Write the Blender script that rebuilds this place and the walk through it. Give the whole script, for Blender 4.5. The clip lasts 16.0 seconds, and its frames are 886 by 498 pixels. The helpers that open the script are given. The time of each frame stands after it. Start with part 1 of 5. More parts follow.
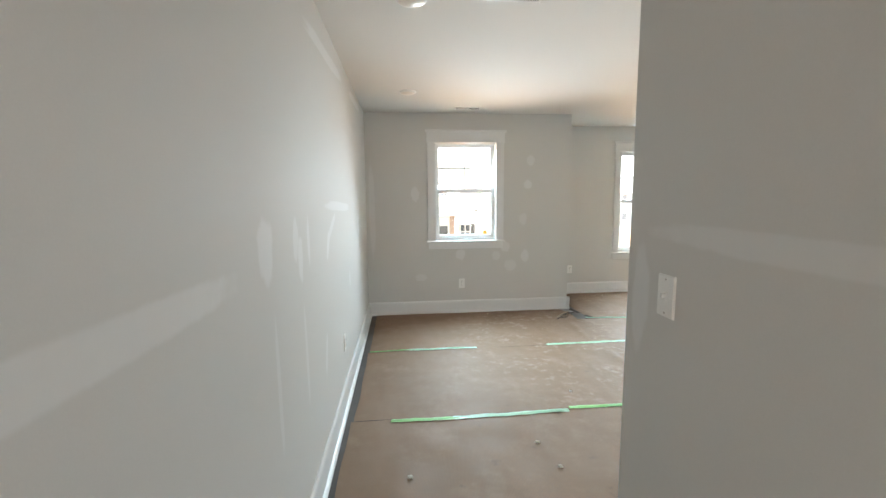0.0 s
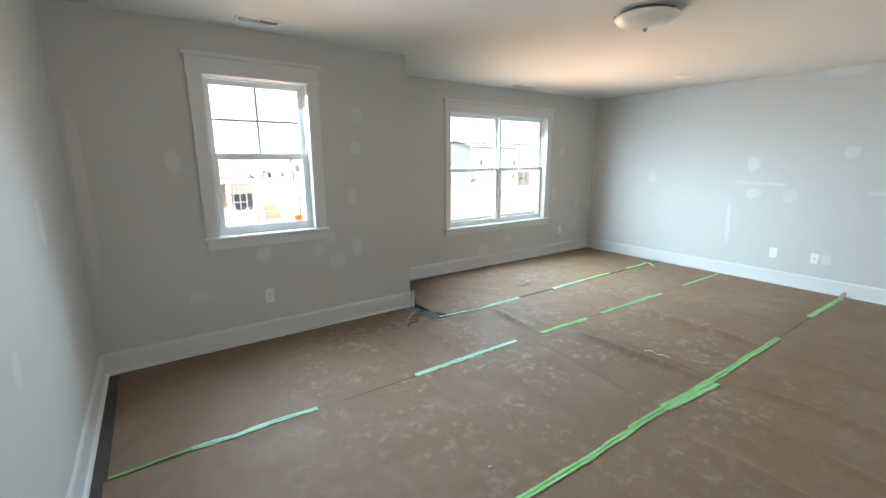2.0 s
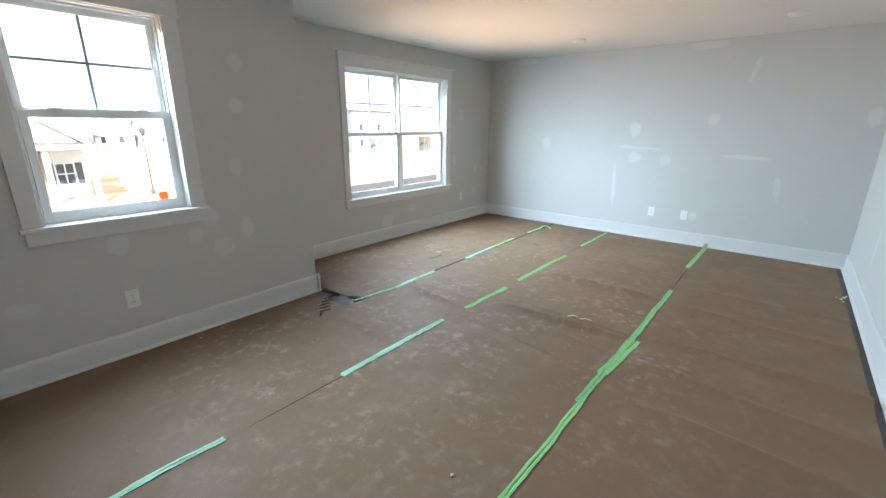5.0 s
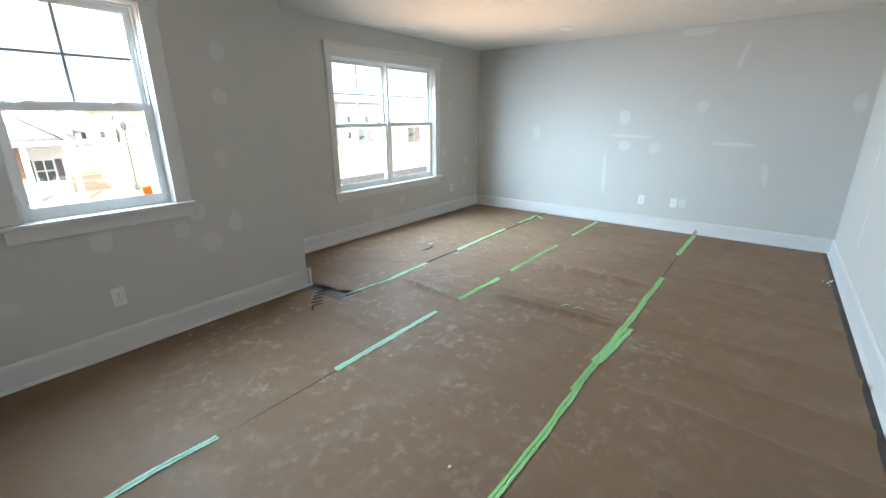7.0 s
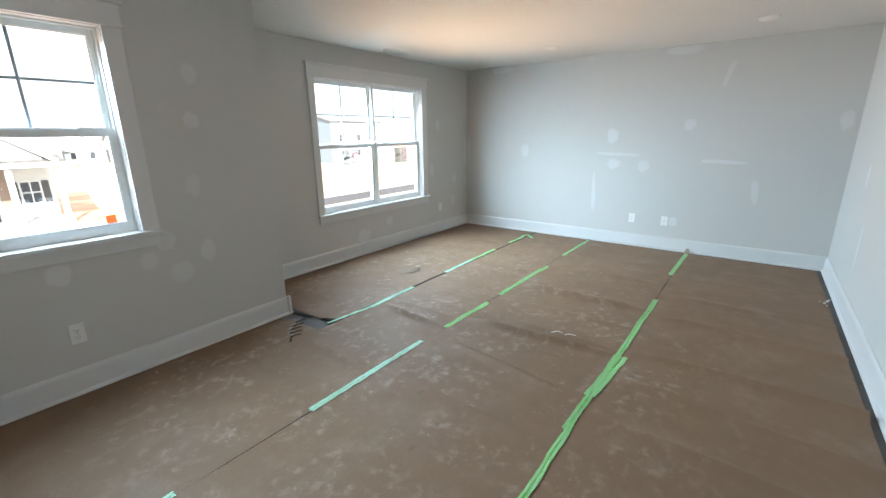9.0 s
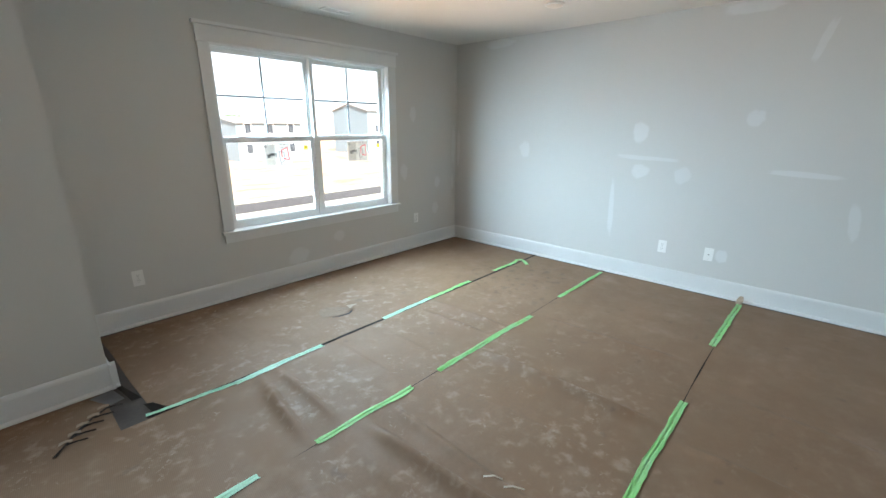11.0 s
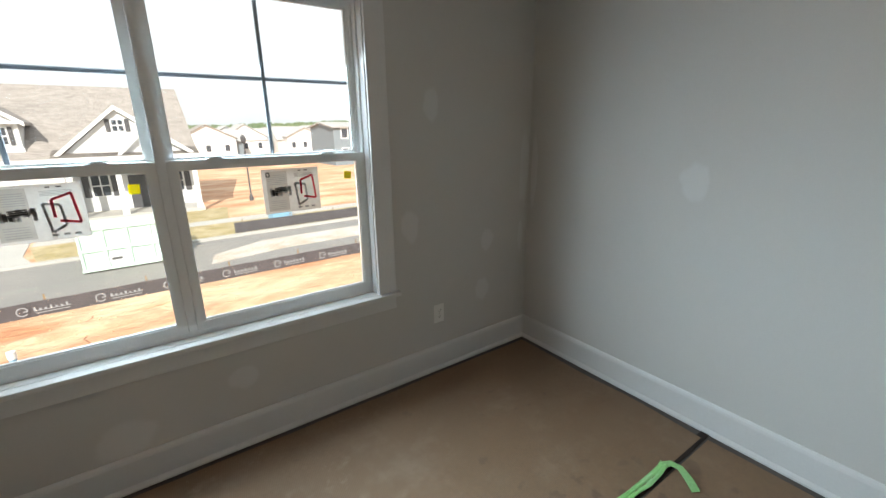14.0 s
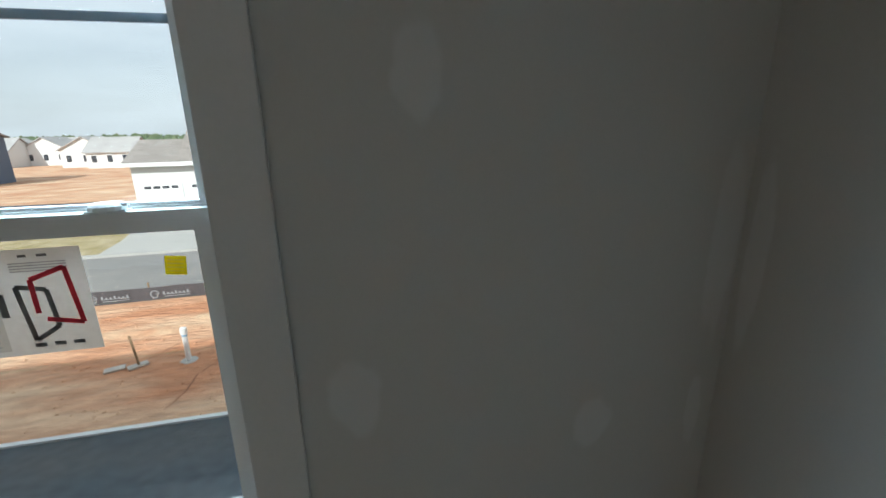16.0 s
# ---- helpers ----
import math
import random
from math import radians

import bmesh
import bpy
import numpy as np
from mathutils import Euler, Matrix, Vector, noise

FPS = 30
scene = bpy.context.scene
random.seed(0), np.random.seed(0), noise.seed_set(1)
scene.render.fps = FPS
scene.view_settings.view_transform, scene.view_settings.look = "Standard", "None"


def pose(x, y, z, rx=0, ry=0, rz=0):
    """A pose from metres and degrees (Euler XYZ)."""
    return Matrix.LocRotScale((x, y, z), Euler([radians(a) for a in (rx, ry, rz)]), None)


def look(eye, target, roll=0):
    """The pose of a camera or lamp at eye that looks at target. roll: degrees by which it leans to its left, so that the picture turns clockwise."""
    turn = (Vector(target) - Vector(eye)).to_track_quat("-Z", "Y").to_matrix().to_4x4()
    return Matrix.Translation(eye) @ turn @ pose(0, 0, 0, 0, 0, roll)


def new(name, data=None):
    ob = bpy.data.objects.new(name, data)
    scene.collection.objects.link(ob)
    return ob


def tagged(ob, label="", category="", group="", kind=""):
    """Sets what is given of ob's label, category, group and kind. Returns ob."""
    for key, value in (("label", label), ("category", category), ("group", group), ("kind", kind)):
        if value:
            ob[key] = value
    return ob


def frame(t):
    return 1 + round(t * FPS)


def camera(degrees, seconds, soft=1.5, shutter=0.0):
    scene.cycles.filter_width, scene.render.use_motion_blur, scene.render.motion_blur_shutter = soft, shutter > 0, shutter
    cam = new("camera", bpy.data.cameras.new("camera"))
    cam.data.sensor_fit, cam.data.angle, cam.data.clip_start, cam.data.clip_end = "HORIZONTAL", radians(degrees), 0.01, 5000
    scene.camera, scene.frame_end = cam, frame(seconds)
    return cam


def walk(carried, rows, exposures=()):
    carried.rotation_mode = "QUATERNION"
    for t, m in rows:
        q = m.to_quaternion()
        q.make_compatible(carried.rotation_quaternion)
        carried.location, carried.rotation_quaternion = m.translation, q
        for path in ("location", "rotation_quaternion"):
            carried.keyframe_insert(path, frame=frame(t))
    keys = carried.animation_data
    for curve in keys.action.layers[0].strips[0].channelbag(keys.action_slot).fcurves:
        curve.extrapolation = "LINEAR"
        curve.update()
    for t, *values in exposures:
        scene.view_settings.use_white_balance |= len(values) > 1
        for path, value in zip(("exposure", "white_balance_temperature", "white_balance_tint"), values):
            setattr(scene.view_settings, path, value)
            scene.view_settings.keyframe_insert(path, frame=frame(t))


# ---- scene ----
cam = camera(93.3, 16.0)
METRES, EYE, TILT, LEAN, TURN = 8.7, 1.5, 0.0, 0.0, -6.5
PATH = [
    (0, (0.425, -1.292, 1.441), (0.618, 0.683, 1.194), -0.5),
    (0.5, (0.396, -0.86, 1.451), (0.692, 1.1, 1.188), -0.3),
    (1, (0.403, -0.429, 1.502), (0.889, 1.49, 1.216), -0.1),
    (1.5, (0.369, -0.064, 1.482), (1.189, 1.727, 1.135), 0.1),
    (2, (0.436, 0.221, 1.482), (1.551, 1.828, 1.065), -0.2),
    (2.5, (0.545, 0.432, 1.503), (1.928, 1.795, 1.026), -0.3),
    (3, (0.548, 0.56, 1.487), (2.115, 1.693, 0.978), -0.6),
    (3.5, (0.512, 0.675, 1.506), (2.148, 1.687, 0.959), -0.5),
    (4, (0.482, 0.691, 1.503), (2.084, 1.749, 0.945), -0.1),
    (4.5, (0.478, 0.675, 1.475), (1.965, 1.887, 0.908), 0.4),
    (7, (0.49, 0.703, 1.452), (1.996, 1.871, 0.846), -0.2),
    (7.5, (0.477, 0.703, 1.48), (2.05, 1.809, 0.929), -0.5),
    (8, (0.467, 0.737, 1.496), (2.056, 1.842, 0.992), -0.8),
    (8.5, (0.473, 0.78, 1.474), (2.035, 1.92, 0.964), -0.9),
    (9, (0.652, 0.74, 1.482), (2.194, 1.896, 0.949), -0.7),
    (11.5, (2.718, 1.152, 1.473), (4.081, 2.501, 0.907), 0.6),
    (12, (3.148, 1.394, 1.469), (4.431, 2.826, 0.917), 0.5),
    (12.5, (3.515, 1.707, 1.453), (4.718, 3.207, 0.905), 0.2),
    (13, (3.874, 2.012, 1.436), (5.028, 3.555, 0.9), -0.1),
    (13.5, (4.205, 2.34, 1.45), (5.304, 3.919, 0.905), -0.7),
    (14, (4.506, 2.701, 1.482), (5.608, 4.274, 0.924), -0.8),
    (14.5, (4.84, 3.019, 1.487), (5.907, 4.623, 0.949), -1.2),
    (15, (5.123, 3.341, 1.478), (6.137, 4.985, 0.962), -1.3),
    (15.5, (5.431, 3.618, 1.473), (6.228, 5.381, 0.966), -1.8),
    (16, (5.706, 3.893, 1.493), (6.115, 5.776, 0.959), -1.2),
]
EXPOSURES = [(0, 2.5, 6700, 10), (1.0, 2.12, 6500, 10), (2.0, 1.84, 6350, 9), (3.0, 1.74, 6250, 10), (9.0, 1.72, 6250, 10), (11.5, 1.6, 6300, 9), (12.5, 1.55, 6350, 9), (13.0, 1.38, 6400, 10), (13.5, 1.2, 6600, 12), (14.0, 0.6, 6900, 13), (14.5, 0.22, 6850, 13), (15.0, 0.10, 6800, 13), (15.5, 0.0, 6800, 13), (16.0, 0.02, 6200, 8)]
walk(cam, [(t, look(eye, target, roll)) for t, eye, target, roll in PATH], EXPOSURES)

# ---- world and sun ----
SUN_FROM = Vector((-0.42, -0.9, 0.66)).normalized()
SUN_ELEV = math.asin(SUN_FROM.z)
SUN_ROT = math.atan2(SUN_FROM.x, SUN_FROM.y)

world = bpy.data.worlds.new("world")
scene.world = world
world.use_nodes = True
wn, wl = world.node_tree.nodes, world.node_tree.links
sky = wn.new("ShaderNodeTexSky")
sky.sky_type = "NISHITA"
sky.sun_disc = False
sky.sun_elevation = SUN_ELEV
sky.sun_rotation = SUN_ROT
sky.dust_density = 3.0
sky.air_density = 1.0
wco = wn.new("ShaderNodeTexCoord")
wmap = wn.new("ShaderNodeMapping")
wmap.inputs["Scale"].default_value = (1.5, 1.5, 7.0)
wnoise = wn.new("ShaderNodeTexNoise")
wnoise.inputs["Scale"].default_value = 1.6
wnoise.inputs["Detail"].default_value = 7.0
wramp = wn.new("ShaderNodeMapRange")
wramp.inputs["From Min"].default_value = 0.35
wramp.inputs["From Max"].default_value = 0.70
wramp.inputs["To Min"].default_value = 0.62
wramp.inputs["To Max"].default_value = 0.92
wmix = wn.new("ShaderNodeMixRGB")
wmix.inputs[2].default_value = (8.2, 8.8, 9.3, 1)
wl.new(wco.outputs["Generated"], wmap.inputs["Vector"])
wl.new(wmap.outputs["Vector"], wnoise.inputs["Vector"])
wl.new(wnoise.outputs["Fac"], wramp.inputs["Value"])
wl.new(wramp.outputs["Result"], wmix.inputs[0])
wl.new(sky.outputs["Color"], wmix.inputs[1])
bg = wn["Background"]
bg.inputs["Strength"].default_value = 0.115
wl.new(wmix.outputs["Color"], bg.inputs["Color"])

sun = new("sun", bpy.data.lights.new("sun", "SUN"))
sun.data.energy = 5.0
sun.data.angle = radians(0.6)
sun.data.color = (1.0, 0.96, 0.91)
sun.matrix_world = look(SUN_FROM * 50, (0, 0, 0))

def window_lamp(name, x0, x1, y, z, height, tilt, power, colour, spread=150, turn=0):
    """Added lamp that stands in for open sky or sunlit ground in an opening."""
    ob = new(name, bpy.data.lights.new(name, "AREA"))
    ob.data.shape = "RECTANGLE"
    ob.data.size, ob.data.size_y = x1 - x0, height
    ob.data.energy, ob.data.color, ob.data.spread = power, colour, radians(spread)
    ob.matrix_basis = pose((x0 + x1) / 2, y, z, 0, 0, turn) @ pose(0, 0, 0, tilt, 0, 0)
    return ob


SKY_TINT, GROUND_TINT = (0.64, 0.85, 1.0), (1.0, 0.68, 0.46)
window_lamp("sky_light_1", 0.88, 1.55, 4.02, 1.50, 1.10, -66, 15, SKY_TINT, 124, 12)
window_lamp("ground_light_1", 0.88, 1.55, 4.021, 1.50, 1.10, -106, 2.6, GROUND_TINT, 120, 8)
window_lamp("sky_light_2", 3.70, 5.43, 4.865, 1.70, 0.62, -53, 25, SKY_TINT, 104)
window_lamp("ground_light_2", 3.70, 5.43, 4.866, 0.92, 0.62, -124, 8.5, GROUND_TINT, 84)
window_lamp("sky_light_3", 3.74, 4.39, 4.92, 1.35, 1.10, -77, 11, SKY_TINT, 80, 48)
# Added fill lamp at the hall's unseen end, brightening the hall walls.
window_lamp("hall_fill", 0.16, 0.94, -3.14, 1.20, 1.65, 90, 1.1, (1.0, 0.95, 0.88), 160)

scene.view_settings.exposure = 0.0


# ---- materials ----
def nodes_of(name):
    m = bpy.data.materials.new(name)
    m.use_nodes = True
    nt = m.node_tree
    return m, nt, nt.nodes["Principled BSDF"]


def surface(name, colour, rough=0.6, vary=0.08, scale=3.0, fine=60.0, bump=0.1, bump_dist=0.002, metal=0.0, tint=None, fine_vary=0.04, per_object=0.0, spec=0.5, stretch=(1, 1, 1)):
    """A painted or natural surface: broad and fine variation of the colour, and a fine relief."""
    m, nt, b = nodes_of(name)
    n, l = nt.nodes, nt.links
    co = n.new("ShaderNodeTexCoord")
    mp = n.new("ShaderNodeMapping")
    mp.inputs["Scale"].default_value = stretch
    l.new(co.outputs["Object"], mp.inputs["Vector"])
    big = n.new("ShaderNodeTexNoise")
    big.inputs["Scale"].default_value = scale
    big.inputs["Detail"].default_value = 5
    small = n.new("ShaderNodeTexNoise")
    small.inputs["Scale"].default_value = fine
    small.inputs["Detail"].default_value = 4
    l.new(mp.outputs["Vector"], big.inputs["Vector"])
    l.new(mp.outputs["Vector"], small.inputs["Vector"])
    other = tint or tuple(c * 0.72 for c in colour)
    mix = n.new("ShaderNodeMixRGB")
    mix.inputs[1].default_value = (*colour, 1)
    mix.inputs[2].default_value = (*other, 1)
    r = n.new("ShaderNodeMapRange")
    r.inputs["From Min"].default_value, r.inputs["From Max"].default_value = 0.35, 0.7
    r.inputs["To Min"].default_value, r.inputs["To Max"].default_value = 0.0, min(1.0, vary * 4)
    l.new(big.outputs["Fac"], r.inputs["Value"])
    l.new(r.outputs["Result"], mix.inputs[0])
    hsv = n.new("ShaderNodeHueSaturation")
    r2 = n.new("ShaderNodeMapRange")
    r2.inputs["From Min"].default_value, r2.inputs["From Max"].default_value = 0.3, 0.7
    r2.inputs["To Min"].default_value, r2.inputs["To Max"].default_value = 1 - fine_vary, 1 + fine_vary
    l.new(small.outputs["Fac"], r2.inputs["Value"])
    l.new(mix.outputs["Color"], hsv.inputs["Color"])
    if per_object:
        info = n.new("ShaderNodeObjectInfo")
        r3 = n.new("ShaderNodeMapRange")
        r3.inputs["To Min"].default_value, r3.inputs["To Max"].default_value = 1 - per_object, 1 + per_object
        l.new(info.outputs["Random"], r3.inputs["Value"])
        mul = n.new("ShaderNodeMath")
        mul.operation = "MULTIPLY"
        l.new(r2.outputs["Result"], mul.inputs[0])
        l.new(r3.outputs["Result"], mul.inputs[1])
        l.new(mul.outputs["Value"], hsv.inputs["Value"])
    else:
        l.new(r2.outputs["Result"], hsv.inputs["Value"])
    l.new(hsv.outputs["Color"], b.inputs["Base Color"])
    b.inputs["Roughness"].default_value = rough
    b.inputs["Metallic"].default_value = metal
    b.inputs["Specular IOR Level"].default_value = spec
    bp = n.new("ShaderNodeBump")
    bp.inputs["Strength"].default_value = bump
    bp.inputs["Distance"].default_value = bump_dist
    l.new(small.outputs["Fac"], bp.inputs["Height"])
    l.new(bp.outputs["Normal"], b.inputs["Normal"])
    return m


WALL_RGB = (0.57, 0.565, 0.545)


def wall_paint():
    m = surface("wall_paint", WALL_RGB, rough=0.75, vary=0.03, scale=1.3, fine=220, bump=0.12, bump_dist=0.0006, tint=(0.545, 0.54, 0.52), fine_vary=0.012, spec=0.3)
    return m


def patch_paint():
    """Filler rubbed out towards its rim into the wall's paint, by the attribute fade."""
    m, nt, b = nodes_of("spackle")
    n, l = nt.nodes, nt.links
    at = n.new("ShaderNodeAttribute")
    at.attribute_name = "fade"
    co = n.new("ShaderNodeTexCoord")
    nz = n.new("ShaderNodeTexNoise")
    nz.inputs["Scale"].default_value = 22
    nz.inputs["Detail"].default_value = 5
    l.new(co.outputs["Object"], nz.inputs["Vector"])
    add = n.new("ShaderNodeMath")
    add.operation = "MULTIPLY_ADD"
    add.inputs[1].default_value = 0.9
    add.inputs[2].default_value = -0.45
    l.new(nz.outputs["Fac"], add.inputs[0])
    sm = n.new("ShaderNodeMath")
    sm.operation = "ADD"
    l.new(at.outputs["Fac"], sm.inputs[0])
    l.new(add.outputs["Value"], sm.inputs[1])
    rng = n.new("ShaderNodeMapRange")
    rng.interpolation_type = "SMOOTHSTEP"
    rng.inputs["From Min"].default_value = 0.05
    rng.inputs["From Max"].default_value = 1.0
    l.new(sm.outputs["Value"], rng.inputs["Value"])
    lim = n.new("ShaderNodeMath")
    lim.operation = "MULTIPLY"
    edge = n.new("ShaderNodeMapRange")
    edge.inputs["From Max"].default_value = 0.25
    l.new(at.outputs["Fac"], edge.inputs["Value"])
    l.new(rng.outputs["Result"], lim.inputs[0])
    l.new(edge.outputs["Result"], lim.inputs[1])
    info = n.new("ShaderNodeObjectInfo")
    r3 = n.new("ShaderNodeMapRange")
    r3.inputs["To Min"].default_value, r3.inputs["To Max"].default_value = 0.6, 1.0
    l.new(info.outputs["Random"], r3.inputs["Value"])
    lim2 = n.new("ShaderNodeMath")
    lim2.operation = "MULTIPLY"
    l.new(lim.outputs["Value"], lim2.inputs[0])
    l.new(r3.outputs["Result"], lim2.inputs[1])
    mix = n.new("ShaderNodeMixRGB")
    mix.inputs[1].default_value = (*WALL_RGB, 1)
    mix.inputs[2].default_value = (0.65, 0.652, 0.645, 1)
    l.new(lim2.outputs["Value"], mix.inputs[0])
    l.new(mix.outputs["Color"], b.inputs["Base Color"])
    b.inputs["Roughness"].default_value = 0.78
    b.inputs["Specular IOR Level"].default_value = 0.3
    return m


def paper():
    """Brown ribbed floor board, dusty, with pale scuffs."""
    m, nt, b = nodes_of("brown_floor_paper")
    n, l = nt.nodes, nt.links
    geo = n.new("ShaderNodeNewGeometry")

    def tex(scale, detail=5, rough=0.55, dist=0.0, sx=1.0, sy=1.0):
        mp = n.new("ShaderNodeMapping")
        mp.inputs["Scale"].default_value = (sx, sy, 1)
        t = n.new("ShaderNodeTexNoise")
        t.inputs["Scale"].default_value = scale
        t.inputs["Detail"].default_value = detail
        t.inputs["Roughness"].default_value = rough
        t.inputs["Distortion"].default_value = dist
        l.new(geo.outputs["Position"], mp.inputs["Vector"])
        l.new(mp.outputs["Vector"], t.inputs["Vector"])
        return t.outputs["Fac"]

    def rng(v, a, c, lo=0.0, hi=1.0):
        r = n.new("ShaderNodeMapRange")
        r.interpolation_type = "SMOOTHSTEP"
        for k, x in (("From Min", a), ("From Max", c), ("To Min", lo), ("To Max", hi)):
            r.inputs[k].default_value = x
        l.new(v, r.inputs["Value"])
        return r.outputs["Result"]

    def mth(op, a, c):
        q = n.new("ShaderNodeMath")
        q.operation = op
        for k, v in enumerate((a, c)):
            if isinstance(v, (int, float)):
                q.inputs[k].default_value = v
            else:
                l.new(v, q.inputs[k])
        return q.outputs["Value"]

    def mix(f, a, c):
        q = n.new("ShaderNodeMixRGB")
        l.new(f, q.inputs[0])
        for k, v in ((1, a), (2, c)):
            if isinstance(v, tuple):
                q.inputs[k].default_value = (*v, 1)
            else:
                l.new(v, q.inputs[k])
        return q.outputs["Color"]

    rib = n.new("ShaderNodeTexWave")
    rib.wave_type = "BANDS"
    rib.bands_direction = "X"
    rib.inputs["Scale"].default_value = 44
    mp = n.new("ShaderNodeMapping")
    mp.inputs["Rotation"].default_value = (0, 0, radians(8))
    l.new(geo.outputs["Position"], mp.inputs["Vector"])
    l.new(mp.outputs["Vector"], rib.inputs["Vector"])

    def spots(x, y, r):
        """1 near the spot of the floor where feet left their marks, 0 away from it."""
        d = n.new("ShaderNodeVectorMath")
        d.operation = "DISTANCE"
        d.inputs[1].default_value = (x, y, 0)
        l.new(geo.outputs["Position"], d.inputs[0])
        return rng(d.outputs["Value"], r, r * 0.6)

    base = mix(rng(tex(0.7, 3), 0.35, 0.65), (0.236, 0.147, 0.086), (0.196, 0.122, 0.074))
    base = mix(rng(tex(60, 3), 0.3, 0.7), base, (0.215, 0.136, 0.083))
    base = mix(mth("MULTIPLY", rib.outputs["Fac"], 0.34), base, (0.125, 0.078, 0.048))
    worn = mth("ADD", mth("MULTIPLY", spots(3.1, 2.9, 2.6), 0.85), 0.15)
    scuff = mth("MULTIPLY", rng(tex(14, 4, 0.55, 0.1), 0.50, 0.72), rng(tex(2.2, 4), 0.42, 0.58))
    base = mix(mth("MULTIPLY", mth("MULTIPLY", scuff, worn), 0.42), base, (0.40, 0.33, 0.27))
    print_marks = mth("MULTIPLY", mth("MULTIPLY", rng(tex(38, 3, 0.6, 0.8), 0.56, 0.68), rng(tex(4.5, 3), 0.52, 0.62)), worn)
    base = mix(mth("MULTIPLY", print_marks, 0.30), base, (0.46, 0.39, 0.32))
    dust = mth("MULTIPLY", rng(tex(2.6, 8, 0.7), 0.5, 0.8), 0.26)
    base = mix(dust, base, (0.40, 0.33, 0.27))
    dark = mth("MULTIPLY", rng(tex(8, 4), 0.66, 0.72), 0.35)
    base = mix(dark, base, (0.11, 0.075, 0.055))
    feet = mth("MULTIPLY", mth("MULTIPLY", rng(tex(13, 4), 0.57, 0.64), spots(5.7, 3.05, 0.75)), 0.45)
    base = mix(feet, base, (0.10, 0.068, 0.05))
    l.new(base, b.inputs["Base Color"])
    h = mth("ADD", mth("MULTIPLY", rib.outputs["Fac"], 0.6), mth("MULTIPLY", tex(70, 3), 0.6))
    bp = n.new("ShaderNodeBump")
    bp.inputs["Strength"].default_value = 0.2
    bp.inputs["Distance"].default_value = 0.0012
    l.new(h, bp.inputs["Height"])
    bp2 = n.new("ShaderNodeBump")
    bp2.inputs["Strength"].default_value = 1.0
    bp2.inputs["Distance"].default_value = 0.018
    l.new(tex(3.2, 2, 0.45, 0.3, 1.0, 0.35), bp2.inputs["Height"])
    l.new(bp2.outputs["Normal"], bp.inputs["Normal"])
    l.new(bp.outputs["Normal"], b.inputs["Normal"])
    l.new(rng(tex(5, 5), 0.3, 0.7, 0.60, 0.74), b.inputs["Roughness"])
    b.inputs["Specular IOR Level"].default_value = 0.36
    return m


def glass_mat():
    m = bpy.data.materials.new("window_glass")
    m.use_nodes = True
    n, l = m.node_tree.nodes, m.node_tree.links
    n.remove(n["Principled BSDF"])
    tr = n.new("ShaderNodeBsdfTransparent")
    tr.inputs["Color"].default_value = (0.95, 0.975, 0.97, 1)
    gl = n.new("ShaderNodeBsdfGlossy")
    gl.inputs["Roughness"].default_value = 0.01
    lw = n.new("ShaderNodeLayerWeight")
    lw.inputs["Blend"].default_value = 0.5
    pw = n.new("ShaderNodeMath")
    pw.operation = "POWER"
    pw.inputs[1].default_value = 4.0
    l.new(lw.outputs["Facing"], pw.inputs[0])
    fr = n.new("ShaderNodeMath")
    fr.operation = "MULTIPLY_ADD"
    fr.inputs[1].default_value = 0.45
    fr.inputs[2].default_value = 0.035
    l.new(pw.outputs["Value"], fr.inputs[0])
    mx = n.new("ShaderNodeMixShader")
    l.new(fr.outputs["Value"], mx.inputs["Fac"])
    l.new(tr.outputs["BSDF"], mx.inputs[1])
    l.new(gl.outputs["BSDF"], mx.inputs[2])
    l.new(mx.outputs["Shader"], n["Material Output"].inputs["Surface"])
    return m


M_WALL = wall_paint()
M_PATCH = patch_paint()
M_CEIL = surface("ceiling_paint", (0.70, 0.69, 0.665), rough=0.85, vary=0.03, scale=1.1, fine=160, bump=0.15, bump_dist=0.0008, tint=(0.66, 0.65, 0.625), fine_vary=0.012)
M_TRIM = surface("trim_paint", (0.66, 0.665, 0.66), rough=0.42, vary=0.03, scale=2.5, fine=90, bump=0.05, bump_dist=0.0004, tint=(0.62, 0.62, 0.605), fine_vary=0.015)
M_VINYL = surface("window_vinyl", (0.80, 0.82, 0.82), rough=0.35, vary=0.02, scale=4, fine=120, bump=0.02, bump_dist=0.0003, tint=(0.74, 0.76, 0.76), fine_vary=0.01)
M_MUNTIN = surface("muntin_vinyl", (0.34, 0.40, 0.48), rough=0.4, vary=0.03, scale=5, fine=80, bump=0.02, bump_dist=0.0003)
M_PAPER = paper()
M_RIBBED = surface("ribbed_paper_back", (0.205, 0.138, 0.09), rough=0.7, vary=0.1, scale=2, fine=9, bump=0.9, bump_dist=0.003, stretch=(22, 2, 1), fine_vary=0.22)
M_SUBFLOOR = surface("dark_floor_boards", (0.075, 0.062, 0.055), rough=0.55, vary=0.2, scale=4, fine=45, bump=0.2, bump_dist=0.001, tint=(0.03, 0.027, 0.026), fine_vary=0.1)
M_GAP = surface("dark_seam", (0.022, 0.014, 0.010), rough=0.8, vary=0.2, scale=8, fine=60)
M_TAPE = surface("green_tape", (0.25, 0.60, 0.19), rough=0.5, vary=0.2, scale=7, fine=130, bump=0.5, bump_dist=0.002, tint=(0.33, 0.58, 0.30), fine_vary=0.12, per_object=0.08)
